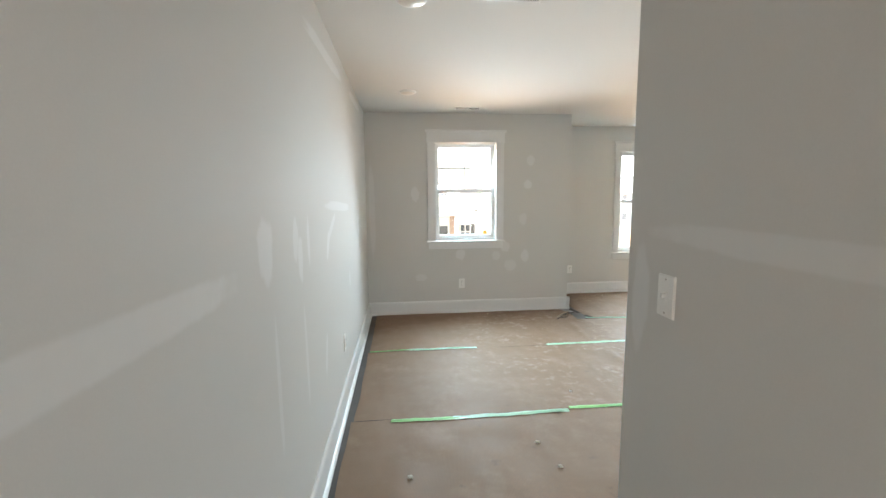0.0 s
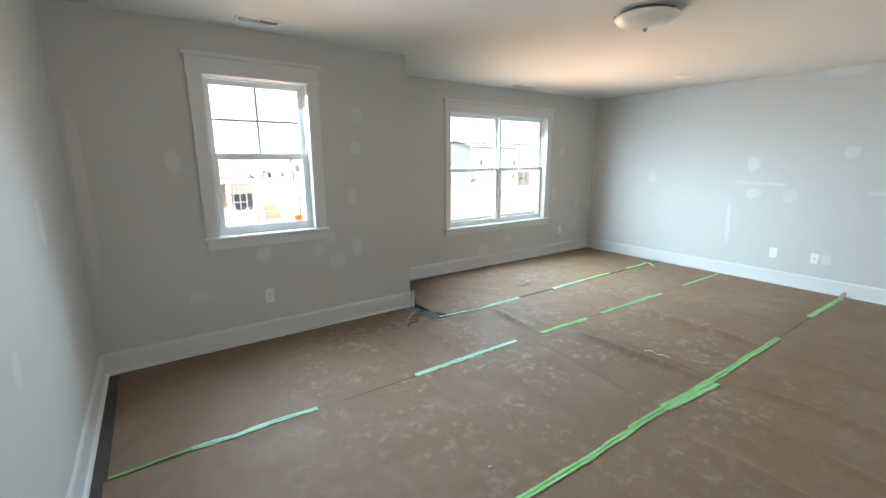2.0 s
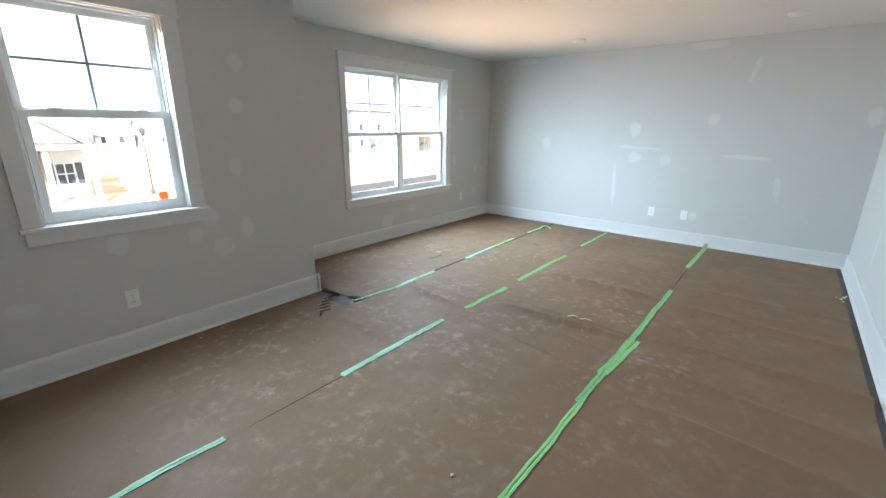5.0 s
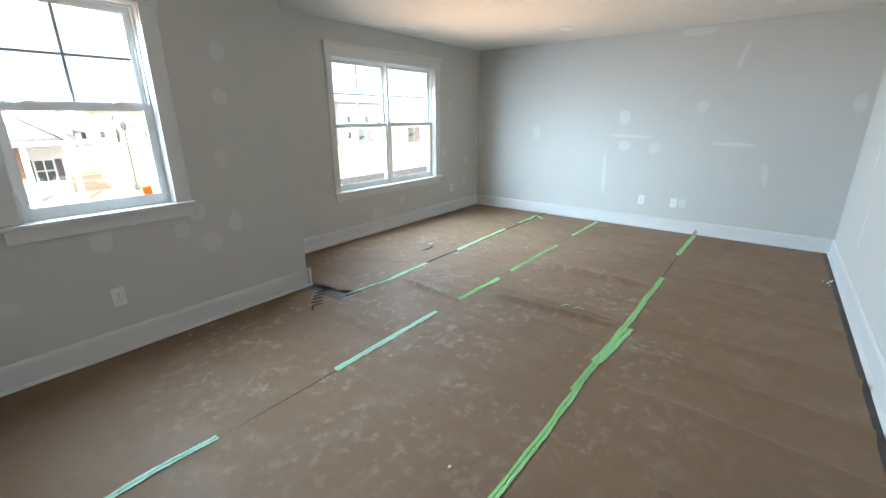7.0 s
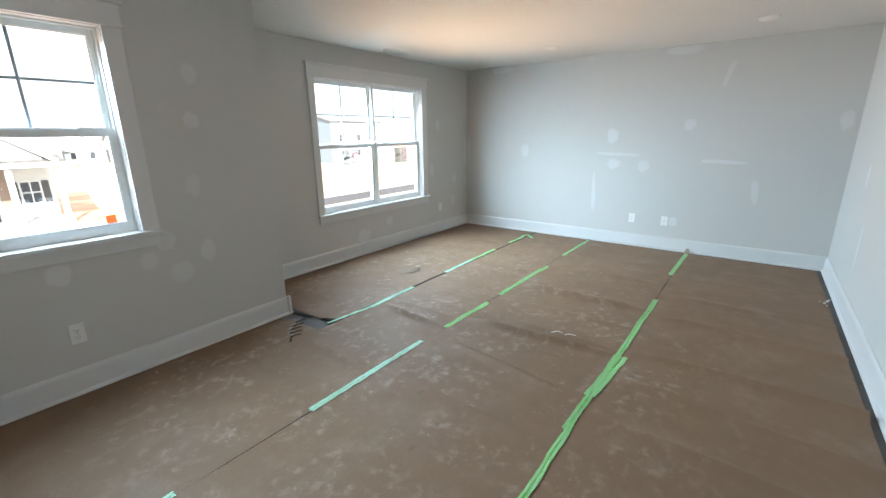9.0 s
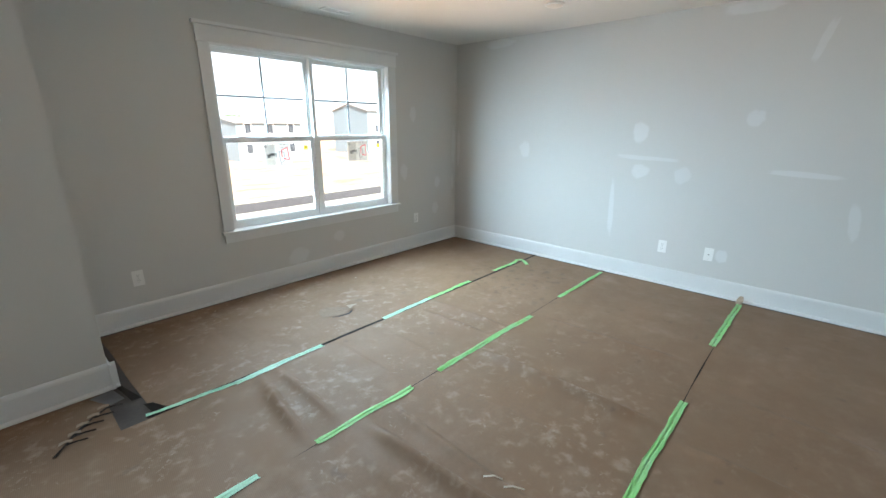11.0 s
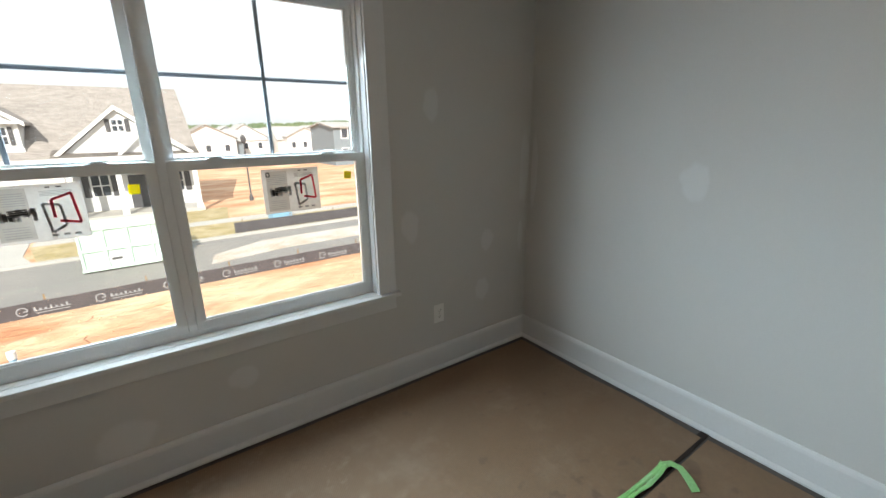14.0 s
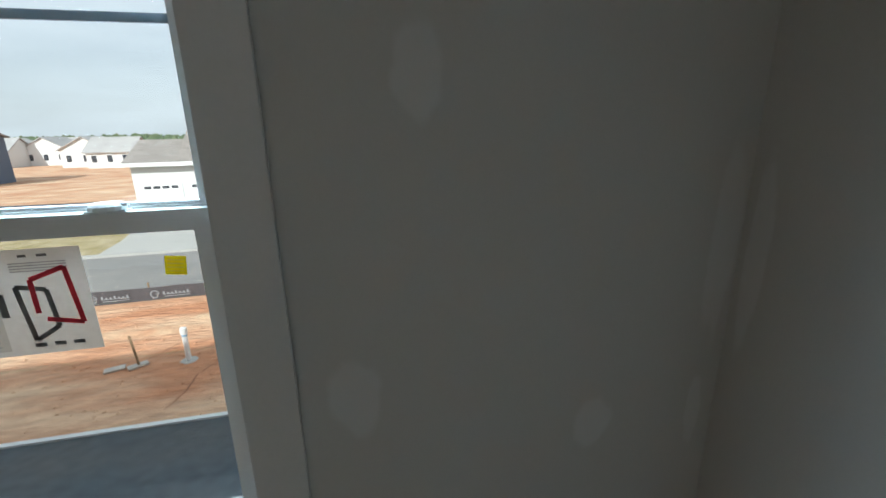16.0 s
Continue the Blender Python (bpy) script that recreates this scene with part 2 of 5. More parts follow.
# Paler green: the window's sheen on the tape is put into the colour.
M_TAPE_PALE = surface("green_tape_sheen", (0.40, 0.72, 0.52), rough=0.4, vary=0.2, scale=7, fine=130, bump=0.5, bump_dist=0.002, tint=(0.50, 0.70, 0.56), fine_vary=0.12, per_object=0.08)
M_PLATE = surface("white_plastic", (0.78, 0.78, 0.76), rough=0.3, vary=0.02, scale=20, fine=200, bump=0.01, bump_dist=0.0002)
M_DARK = surface("dark_slot", (0.03, 0.03, 0.03), rough=0.6, vary=0.05)
M_GLASS = glass_mat()
M_BRONZE = surface("dull_nickel", (0.42, 0.39, 0.35), rough=0.35, vary=0.1, scale=10, fine=90, metal=1.0)
M_SHADE = surface("frosted_glass_shade", (0.80, 0.76, 0.70), rough=0.35, vary=0.05, scale=6, fine=50, tint=(0.70, 0.62, 0.52))


# ---- mesh helpers ----
def finish(name, bm, material, parent=None, label="", kind="", smooth=False):
    me = bpy.data.meshes.new(name)
    bm.normal_update()
    bm.to_mesh(me)
    bm.free()
    for m in material if isinstance(material, (list, tuple)) else (material,):
        me.materials.append(m)
    if smooth:
        for p in me.polygons:
            p.use_smooth = True
    ob = new(name, me)
    if parent:
        ob.parent = parent
    tagged(ob, label, kind=kind)
    return ob


def box(bm, x0, x1, y0, y1, z0, z1, m=None, mat=0):
    vs = [bm.verts.new((x, y, z)) for z in (z0, z1) for y in (y0, y1) for x in (x0, x1)]
    if m is not None:
        for v in vs:
            v.co = m @ v.co
    for f in ((0, 2, 3, 1), (4, 5, 7, 6), (0, 1, 5, 4), (2, 6, 7, 3), (0, 4, 6, 2), (1, 3, 7, 5)):
        face = bm.faces.new([vs[i] for i in f])
        face.material_index = mat
    return vs


def bevelled(bm, width=0.002, segments=2):
    bmesh.ops.bevel(bm, geom=bm.edges[:], offset=width, segments=segments, affect="EDGES", profile=0.6)


def board(name, x0, x1, y0, y1, z0, z1, material, parent=None, label="", bevel=0.002, kind=""):
    bm = bmesh.new()
    box(bm, x0, x1, y0, y1, z0, z1)
    if bevel:
        bevelled(bm, bevel)
    return finish(name, bm, material, parent, label, kind)


def empty(name, at=(0, 0, 0)):
    ob = new(name)
    ob.location = at
    ob.empty_display_size = 0.1
    return ob


def extrude_profile(bm, profile, a, b):
    """Sweeps a closed outline of (out, up) along the floor line from a to b; out points to the left of the way."""
    a, b = Vector((*a, 0)), Vector((*b, 0))
    d = (b - a).normalized()
    o = Vector((-d.y, d.x, 0))
    rings = [[bm.verts.new(p + o * u + Vector((0, 0, w))) for u, w in profile] for p in (a, b)]
    n = len(profile)
    for i in range(n):
        bm.faces.new((rings[0][i], rings[0][(i + 1) % n], rings[1][(i + 1) % n], rings[1][i]))
    bm.faces.new(rings[0][::-1])
    bm.faces.new(rings[1])


def lathe(bm, profile, centre, steps=32, flip=1.0):
    """Turns (radius, height) round the upright axis at centre."""
    cx, cy, cz = centre
    rings = []
    for r, h in profile:
        if r < 1e-6:
            rings.append([bm.verts.new((cx, cy, cz + flip * h))])
        else:
            rings.append([bm.verts.new((cx + r * math.cos(2 * math.pi * i / steps), cy + r * math.sin(2 * math.pi * i / steps), cz + flip * h)) for i in range(steps)])
    for p, q in zip(rings, rings[1:]):
        for i in range(steps):
            j = (i + 1) % steps
            if len(p) == 1 and len(q) > 1:
                bm.faces.new((p[0], q[i], q[j]))
            elif len(q) == 1 and len(p) > 1:
                bm.faces.new((p[i], p[j], q[0]))
            elif len(p) > 1:
                bm.faces.new((p[i], p[j], q[j], q[i]))
    bmesh.ops.recalc_face_normals(bm, faces=bm.faces[:])


# ---- the room ----
H = 2.44
Z0 = -0.02
EAST, NEAR, FAR, JOG, HALL = 6.625, 3.856, 4.702, 2.54, 1.165
T = 0.15
W1 = dict(x0=0.827, x1=1.604, z0=0.896, z1=2.105)
W2 = dict(x0=3.655, x1=5.472, z0=0.583, z1=2.090)


def wall(name, boxes):
    bm = bmesh.new()
    for bx in boxes:
        box(bm, *bx[:4], bx[4] if bx[4] else Z0 - 0.03, bx[5])
    return finish(name, bm, M_WALL, kind="structure")


def wall_with_opening(name, x0, x1, y0, y1, w):
    return wall(name, [(x0, w["x0"], y0, y1, 0, H), (w["x1"], x1, y0, y1, 0, H), (w["x0"], w["x1"], y0, y1, 0, w["z0"]), (w["x0"], w["x1"], y0, y1, w["z1"], H)])


wall_west = wall("wall_west", [(-T, 0, -3.2, NEAR + T, 0, H)])
wall_near = wall_with_opening("wall_north_1", 0, JOG, NEAR, NEAR + T, W1)
wall_jog = wall("wall_jog", [(JOG - T, JOG, NEAR + T, FAR + T, 0, H)])
wall_far = wall_with_opening("wall_north_2", JOG, EAST, FAR, FAR + T, W2)
wall_east = wall("wall_east", [(EAST, EAST + T, -T, FAR + T, 0, H)])
wall_south = wall("wall_south", [(HALL + 0.12, EAST, -0.12, 0, 0, H)])
wall_hall = wall("wall_hall", [(HALL, HALL + 0.12, -3.2, 0, 0, H)])
# The opening in this unseen wall is made up to admit the fill lamp.
wall_end = wall("wall_hall_end", [(0, 0.15, -3.2, -3.08, 0, H), (0.95, HALL, -3.2, -3.08, 0, H), (0.15, 0.95, -3.2, -3.08, 0, 0.35), (0.15, 0.95, -3.2, -3.08, 2.05, H)])

bm = bmesh.new()
box(bm, -T, EAST + T, -3.2, NEAR + T, H, H + 0.3)
box(bm, JOG - T, EAST + T, NEAR + T, FAR + T, H, H + 0.3)
ceiling = finish("ceiling", bm, M_CEIL, kind="structure")
bm = bmesh.new()
box(bm, -T, EAST + T, -3.2, NEAR + T, -0.3, Z0)
box(bm, JOG - T, EAST + T, NEAR + T, FAR + T, -0.3, Z0)
floor = finish("floor", bm, M_SUBFLOOR, kind="structure")

BASE = [(0, Z0), (0, 0.140), (0.006, 0.140), (0.013, 0.130), (0.016, 0.116), (0.016, 0.002), (0.026, -0.003), (0.034, -0.011), (0.035, Z0)]


def baseboard(name, a, b):
    bm = bmesh.new()
    extrude_profile(bm, BASE, a, b)
    bmesh.ops.recalc_face_normals(bm, faces=bm.faces[:])
    return finish(name, bm, M_TRIM, kind="structure")


B = 0.035
baseboard("baseboard", (0, NEAR), (0, -3.08))
baseboard("baseboard", (JOG + B, NEAR), (0.0, NEAR))
baseboard("baseboard", (JOG, FAR), (JOG, NEAR - B))
baseboard("baseboard", (EAST, FAR), (JOG, FAR))
baseboard("baseboard", (EAST, 0), (EAST, FAR))
baseboard("baseboard", (HALL - B, 0), (EAST, 0))
baseboard("baseboard", (HALL, -3.08), (HALL, B))


# ---- windows ----
def sash(parent, name, x0, x1, z0, z1, y, rails, cross):
    """A sash: its frame as one mesh, its pane, and the cross bars. rails: left, right, bottom, top widths."""
    l, r, b, t = rails
    bm = bmesh.new()
    for bx in ((x0, x0 + l, z0, z1), (x1 - r, x1, z0, z1), (x0 + l, x1 - r, z0, z0 + b), (x0 + l, x1 - r, z1 - t, z1)):
        box(bm, bx[0], bx[1], y, y + 0.032, bx[2], bx[3])
    g = 0.006
    for bx in ((x0 + l, x0 + l + g, z0 + b, z1 - t), (x1 - r - g, x1 - r, z0 + b, z1 - t), (x0 + l, x1 - r, z0 + b, z0 + b + g), (x0 + l, x1 - r, z1 - t - g, z1 - t)):
        box(bm, bx[0], bx[1], y + 0.007, y + 0.024, bx[2], bx[3])
    s = finish(name, bm, M_VINYL, parent)
    bm = bmesh.new()
    box(bm, x0 + l - 0.004, x1 - r + 0.004, y + 0.014, y + 0.018, z0 + b - 0.004, z1 - t + 0.004)
    p = finish("pane", bm, M_GLASS, s, "clear glass")
    p.visible_shadow = False
    if cross:
        xc, zc = (x0 + l + x1 - r) / 2, (z0 + b + z1 - t) / 2
        bm = bmesh.new()
        box(bm, xc - 0.008, xc + 0.008, y + 0.0195, y + 0.026, z0 + b, z1 - t)
        box(bm, x0 + l, x1 - r, y + 0.020, y + 0.0265, zc - 0.008, zc + 0.008)
        finish("muntin", bm, M_MUNTIN, s, "pale grille bars between the panes")
    return s


def window(name, w, y, units, label, left=0.088, right=0.088):
    """units: x ranges of the sashes."""
    x0, x1, z0, z1 = w["x0"], w["x1"], w["z0"], w["z1"]
    root = empty(name, ((x0 + x1) / 2, y, z0))
    tagged(root, label, "window", kind="structure")
    bm_off = root.location.copy()
    parts = []

    def add(n, *a, bevel=0.0025, mat=M_TRIM):
        o = board(n, *a, mat, None, "", bevel)
        parts.append(o)
        return o

    add("casing", x0 - left, x0 + 0.004, y - 0.018, y, z0 + 0.004, z1 - 0.012)
    add("casing", x1 - 0.012, x1 + right, y - 0.018, y, z0 + 0.004, z1 - 0.012)
    add("header", x0 - left - 0.006, x1 + right + 0.006, y - 0.022, y, z1, z1 + 0.110)
    add("header_cap", x0 - left - 0.024, x1 + right + 0.024, y - 0.042, y, z1 + 0.110, z1 + 0.135)
    add("fillet", x0 - left - 0.012, x1 + right + 0.012, y - 0.028, y, z1 - 0.012, z1)
    add("stool", x0 - left - 0.016, x1 + right + 0.016, y - 0.048, y - 0.0005, z0 - 0.020, z0 + 0.004, bevel=0.005)
    add("window_sill", x0 + 0.0005, x1 - 0.0005, y, y + 0.0545, z0 - 0.002, z0 + 0.004, bevel=0)
    add("apron", x0 - left + 0.004, x1 + right - 0.004, y - 0.018, y, z0 - 0.098, z0 - 0.020)
    bm = bmesh.new()
    j = 0.016
    box(bm, x0 + 0.001, x0 + j, y + 0.001, y + 0.0545, z0 + 0.004, z1 - 0.001)
    box(bm, x1 - j, x1 - 0.001, y + 0.001, y + 0.0545, z0 + 0.004, z1 - 0.001)
    box(bm, x0 + j, x1 - j, y - 0.004, y + 0.0545, z1 - j, z1 - 0.001)
    parts.append(finish("jamb", bm, M_TRIM))
    bm = bmesh.new()
    fx0, fx1, fz0, fz1 = x0 + 0.001, x1 - 0.001, z0 + 0.001, z1 - 0.001
    e = 0.024
    box(bm, fx0, fx0 + e, y + 0.055, y + T, fz0, fz1)
    box(bm, fx1 - e, fx1, y + 0.055, y + T, fz0, fz1)
    box(bm, fx0 + e, fx1 - e, y + 0.055, y + T, fz1 - e, fz1)
    box(bm, fx0 + e, fx1 - e, y + 0.055, y + T, fz0, fz0 + e)
    for a, b in zip(units, units[1:]):
        box(bm, a[1], b[0], y + 0.045, y + T, fz0 + e, fz1 - e)
    for a, b in units:
        for q in (a - 0.0005, b - 0.0115):
            box(bm, q, q + 0.012, y + 0.088, y + 0.094, fz0 + e, fz1 - e)
    fr = finish("window_frame", bm, M_VINYL)
    parts.append(fr)
    mid = (z0 + z1) / 2 + 0.013
    for a, b in units:
        lo = sash(None, "lower_sash", a + 0.001, b - 0.001, z0 + e + 0.001, mid + 0.016, y + 0.056, (0.034, 0.034, 0.042, 0.036), False)
        up = sash(None, "upper_sash", a + 0.001, b - 0.001, mid - 0.016, z1 - e - 0.001, y + 0.095, (0.028, 0.028, 0.036, 0.030), True)
        bm = bmesh.new()
        for q in (0.21, 0.79):
            xm = a + (b - a) * q
            box(bm, xm - 0.034, xm + 0.034, y + 0.060, y + 0.086, mid + 0.016, mid + 0.019)
            lathe(bm, [(0.0, 0.0), (0.030, 0.0), (0.030, 0.008), (0.024, 0.013), (0.0, 0.015)], (xm, y + 0.074, mid + 0.0192), 16)
            box(bm, xm + 0.006, xm + 0.036, y + 0.066, y + 0.076, mid + 0.026, mid + 0.032)
        finish("sash_lock", bm, M_VINYL, lo)
        parts += [lo, up]
    for o in parts:
        o.parent = root
        o.location = o.location - bm_off
    return root


window_1 = window("window_1", W1, NEAR, [(0.853, 1.578)], "white painted double-hung window with a clear lower pane and a grille above", 0.083, 0.086)
window_2 = window("window_2", W2, FAR, [(3.681, 4.546), (4.581, 5.447)], "white twin double-hung window with grilles in the upper sashes", 0.078, 0.095)


# ---- floor protection ----
# each a wrinkle: x at its start, lean, height, width, and its stretch along y
RIDGES = [(3.10, 0.09, 0.015, 0.035, 2.58, 3.36), (3.28, -0.02, 0.010, 0.030, 2.58, 3.36), (4.54, 0.00, 0.010, 0.035, 2.56, 3.34), (4.76, -0.03, 0.015, 0.035, 2.56, 3.34), (3.72, 0.04, 0.005, 0.040, 2.58, 3.34), (4.10, -0.05, 0.005, 0.035, 2.60, 3.20),
          (3.44, -0.085, 0.019, 0.038, 1.35, 2.54), (3.52, 0.00, 0.009, 0.030, 1.35, 2.56), (4.38, -0.05, 0.018, 0.040, 1.35, 2.54), (5.14, -0.03, 0.008, 0.045, 1.35, 2.50), (3.13, 0.10, 0.007, 0.035, 1.36, 2.40), (2.81, 0.09, 0.007, 0.040, 1.36, 2.50), (2.30, 0.07, 0.005, 0.050, 1.36, 2.50), (3.92, -0.02, 0.006, 0.040, 1.36, 2.40),
          (4.27, 0.00, 0.013, 0.040, -0.2, 1.28), (3.55, 0.00, 0.015, 0.040, -0.2, 1.28), (3.00, 0.13, 0.012, 0.045, -0.2, 1.27), (2.62, 0.05, 0.009, 0.050, -0.2, 1.27), (4.85, 0.03, 0.006, 0.050, -0.1, 1.20), (2.15, 0.04, 0.005, 0.060, 0.0, 1.25),
          (1.35, 0.03, 0.003, 0.060, 2.60, 3.60), (1.85, -0.02, 0.004, 0.050, 2.60, 3.50), (2.30, 0.06, 0.005, 0.050, 2.60, 3.30)]


def paper_height(x, y):
    z = Z0
    for cx, lean, h, w, ya, yb in RIDGES:
        c = cx + lean * (y - ya) + 0.02 * math.sin(y * 3.1 + cx * 7)
        d = (x - c) / (0.62 * w)
        d = d if d > 0 else d * 0.55
        if abs(d) < 3:
            run = max(0.0, min(1.0, (y - ya) / 0.25, (yb - y) / 0.25))
            z += 2.8 * h * run * math.exp(-d * d) * (0.75 + 0.35 * noise.noise(Vector((cx, y * 1.3, 0))))
    z += 0.0025 * (noise.noise(Vector((x * 2.2, y * 1.6, 3))) + 1)
    return z


def sheet(x0, x1, y0, y1, base=0.004, cut=None, label=""):
    nx, ny = int((x1 - x0) / 0.013), int((y1 - y0) / 0.05)
    verts, faces = [], []
    for j in range(ny + 1):
        for i in range(nx + 1):
            x, y = x0 + (x1 - x0) * i / nx, y0 + (y1 - y0) * j / ny
            if j in (0, ny):
                y += 0.006 * noise.noise(Vector((x * 3, y0 * 5 + j, 1)))
            if i in (0, nx):
                x += 0.022 * noise.noise(Vector((x0 + i, y * 2.1, 4)))
            verts.append((x, y, base + paper_height(x, y)))
    for j in range(ny):
        for i in range(nx):
            if cut and cut(x0 + (x1 - x0) * (i + 0.5) / nx, y0 + (y1 - y0) * (j + 0.5) / ny):
                continue
            a = j * (nx + 1) + i
            faces.append((a, a + 1, a + nx + 2, a + nx + 1))
    me = bpy.data.meshes.new("floor_paper_sheet")
    me.from_pydata(verts, [], faces)
    me.materials.append(M_PAPER)
    for p in me.polygons:
        p.use_smooth = True
    ob = new("floor_paper_sheet", me)
    mod = ob.modifiers.new("thick", "SOLIDIFY")
    mod.thickness = 0.0015
    mod.offset = 1
    mod.use_rim = False
    return tagged(ob, label or "brown floor protection paper, dusty and wrinkled, laid over the floor", "floor protection", "sheets of floor protection paper")


SEAMS = [1.325, 2.555, 3.393]
sheet(0.07, 6.545, 0.075, SEAMS[0] - 0.003)
sheet(0.085, 6.550, SEAMS[0] + 0.003, SEAMS[1] - 0.003)
sheet(0.10, 6.542, SEAMS[1] + 0.003, NEAR - 0.045, cut=lambda x, y: y > SEAMS[2] - 0.01 and x > JOG - 0.06)
sheet(JOG + 0.08, 6.545, SEAMS[2] - 0.004, FAR - 0.072)
sheet(0.07, HALL - 0.05, -3.0, 0.065)


# ---- tape on the seams ----
def tape(x0, x1, y0, y1, w, material, label, curl=0.0):
    """A crumpled strip from (x0, y0) to (x1, y1), puckered along its middle over the seam."""
    n = max(4, int(abs(x1 - x0) / 0.012))
    a, b = Vector((x0, y0, 0)), Vector((x1, y1, 0))
    d = (b - a).normalized()
    o = Vector((-d.y, d.x, 0))
    verts, faces = [], []
    K = 8
    sd = x0 * 9.1
    for i in range(n + 1):
        p = a.lerp(b, i / n)
        wide = w * 0.72 * (1 + 0.22 * noise.noise(Vector((p.x * 7, sd, 0))))
        drift = 0.010 * noise.noise(Vector((p.x * 4, sd, 7)))
        groove = 0.12 * noise.noise(Vector((p.x * 3, sd, 2)))
        for k in range(K + 1):
            t = k / K - 0.5
            ragged = 1 + 0.2 * noise.noise(Vector((p.x * 16, sd + (1 if t > 0 else 5), 0)))
            q = p + o * (t * wide * ragged + drift) + d * (0.012 * noise.noise(Vector((t * 9, sd, i // n))) if i in (0, n) else 0.0)
            z = paper_height(q.x, q.y) + 0.008 + 0.007 * abs(noise.noise(Vector((p.x * 11, t * 5, sd))))
            z -= 0.0055 * math.exp(-(((t - groove) / 0.07) ** 2))
            if curl and i > n - 6:
                z += curl * ((i - n + 6) / 6) ** 2
            verts.append((q.x, q.y, z))
    for i in range(n):
        for k in range(K):
            c = i * (K + 1) + k
            faces.append((c, c + K + 1, c + K + 2, c + 1))
    me = bpy.data.meshes.new("tape_strip")
    me.from_pydata(verts, [], faces)
    me.materials.append(material)
    ob = new("tape_strip", me)
    mod = ob.modifiers.new("thick", "SOLIDIFY")
    mod.thickness = 0.0006
    mod.offset = 1
    return tagged(ob, label, "tape", "strips of tape on the floor seams")


L_GREEN = "creased green tape over a seam of brown floor paper"
L_PALE = "pale green tape with window sheen in its colour over a seam of brown floor paper"
bm = bmesh.new()
for y, xa, xb in ((SEAMS[0], 0.1, 6.62), (SEAMS[1], 0.1, 6.62), (SEAMS[2], 2.6, 6.62)):
    box(bm, xa, xb, y - 0.02, y + 0.02, Z0 + 0.0006, Z0 + 0.003)
seam_under = finish("floor_seam", bm, M_GAP, kind="structure")

# ---- filler patches on the walls ----
def patch(parent, axis, at, side, u, z, length, width, angle=0):
    """A rubbed-out filler patch on a wall: u along the wall, z up, turned by angle. side: which way the wall faces."""
    rnd = random.Random(int(u * 977 + z * 131 + 7))
    a, b = length / 2 * 1.25, width / 2 * 1.25
    e = 2.0 if length < 2.2 * width else 3.2
    ca, sa = math.cos(radians(angle)), math.sin(radians(angle))
    n, rings = 32, ((0.45, 1.0), (0.72, 0.85), (0.88, 0.35), (1.0, 0.0))
    verts, fade, faces = [], [], []

    def put(s, t, f):
        du, dz = s * ca - t * sa, s * sa + t * ca
        off = 0.0008 + 0.0001 * f
        p = (at + side * off, u + du, z + dz) if axis == "x" else (u + du, at + side * off, z + dz)
        verts.append(p)
        fade.append(f)

    put(0, 0, 1.0)
    ph = rnd.random() * 9
    for r, f in rings:
        for i in range(n):
            th = 2 * math.pi * i / n
            c, s = math.cos(th), math.sin(th)
            k = (abs(c) ** e + abs(s) ** e) ** (-1 / e)
            w = 1 + 0.22 * noise.noise(Vector((c * 1.6 + ph, s * 1.6, ph)))
            put(a * c * k * r * w, b * s * k * r * w, f)
    for i in range(n):
        faces.append((0, 1 + i, 1 + (i + 1) % n))
        for q in range(len(rings) - 1):
            s0, s1 = 1 + q * n, 1 + (q + 1) * n
            faces.append((s0 + i, s1 + i, s1 + (i + 1) % n, s0 + (i + 1) % n))
    if (axis == "x") == (side < 0):
        faces = [f[::-1] for f in faces]
    me = bpy.data.meshes.new("filler_patch")
    me.from_pydata(verts, [], faces)
    at_ = me.attributes.new("fade", "FLOAT", "POINT")
    at_.data.foreach_set("value", fade)
    me.materials.append(M_PATCH)
    for p in me.polygons:
        p.use_smooth = True
    ob = new("filler_patch", me)
    ob.parent = parent
    return ob


WEST_PATCHES = [(-0.79, 1.232, 1.0, 0.075, 0), (0.05, 1.28, 0.14, 0.20, 0), (0.42, 1.275, 0.08, 0.16, 0), (0.49, 1.19, 0.08, 0.18, 0), (0.65, 1.25, 0.045, 0.20, 0), (1.62, 1.385, 0.95, 0.055, -2), (1.30, 1.27, 0.30, 0.05, 25), (1.15, 1.175, 0.16, 0.06, 60), (0.11, 0.80, 0.45, 0.035, -88), (0.52, 0.75, 0.45, 0.035, -87), (0.97, 0.59, 0.22, 0.045, 75), (2.07, 0.80, 0.08, 0.12, 0), (2.85, 1.2, 0.12, 0.2, 0), (1.35, 2.27, 1.1, 0.07, 3), (2.86, 2.34, 0.8, 0.07, 2)]
NEAR_PATCHES = [(0.59, 1.48, 0.098, 0.17, 0), (0.655, 0.44, 0.15, 0.085, 0), (1.15, 0.725, 0.12, 0.12, 0), (1.60, 0.70, 0.10, 0.11, 0), (1.72, 0.81, 0.11, 0.12, 0), (1.785, 0.575, 0.15, 0.135, 0), (1.975, 0.69, 0.10, 0.14, 0), (1.945, 1.16, 0.10, 0.13, 0), (2.0, 1.585, 0.11, 0.10, 0), (2.03, 1.88, 0.10, 0.11, 0), (0.07, 1.28, 0.07, 1.1, 0)]
FAR_PATCHES = [(5.84, 1.60, 0.09, 0.16, 0), (5.683, 0.945, 0.11, 0.178, 0), (6.26, 0.775, 0.10, 0.13, 0), (6.22, 0.44, 0.11, 0.145, 0), (4.73, 0.34, 0.142, 0.104, 0), (4.25, 0.22, 0.2, 0.16, 0), (6.578, 1.205, 0.07, 0.46, 0), (6.56, 0.76, 0.045, 0.2, 0)]
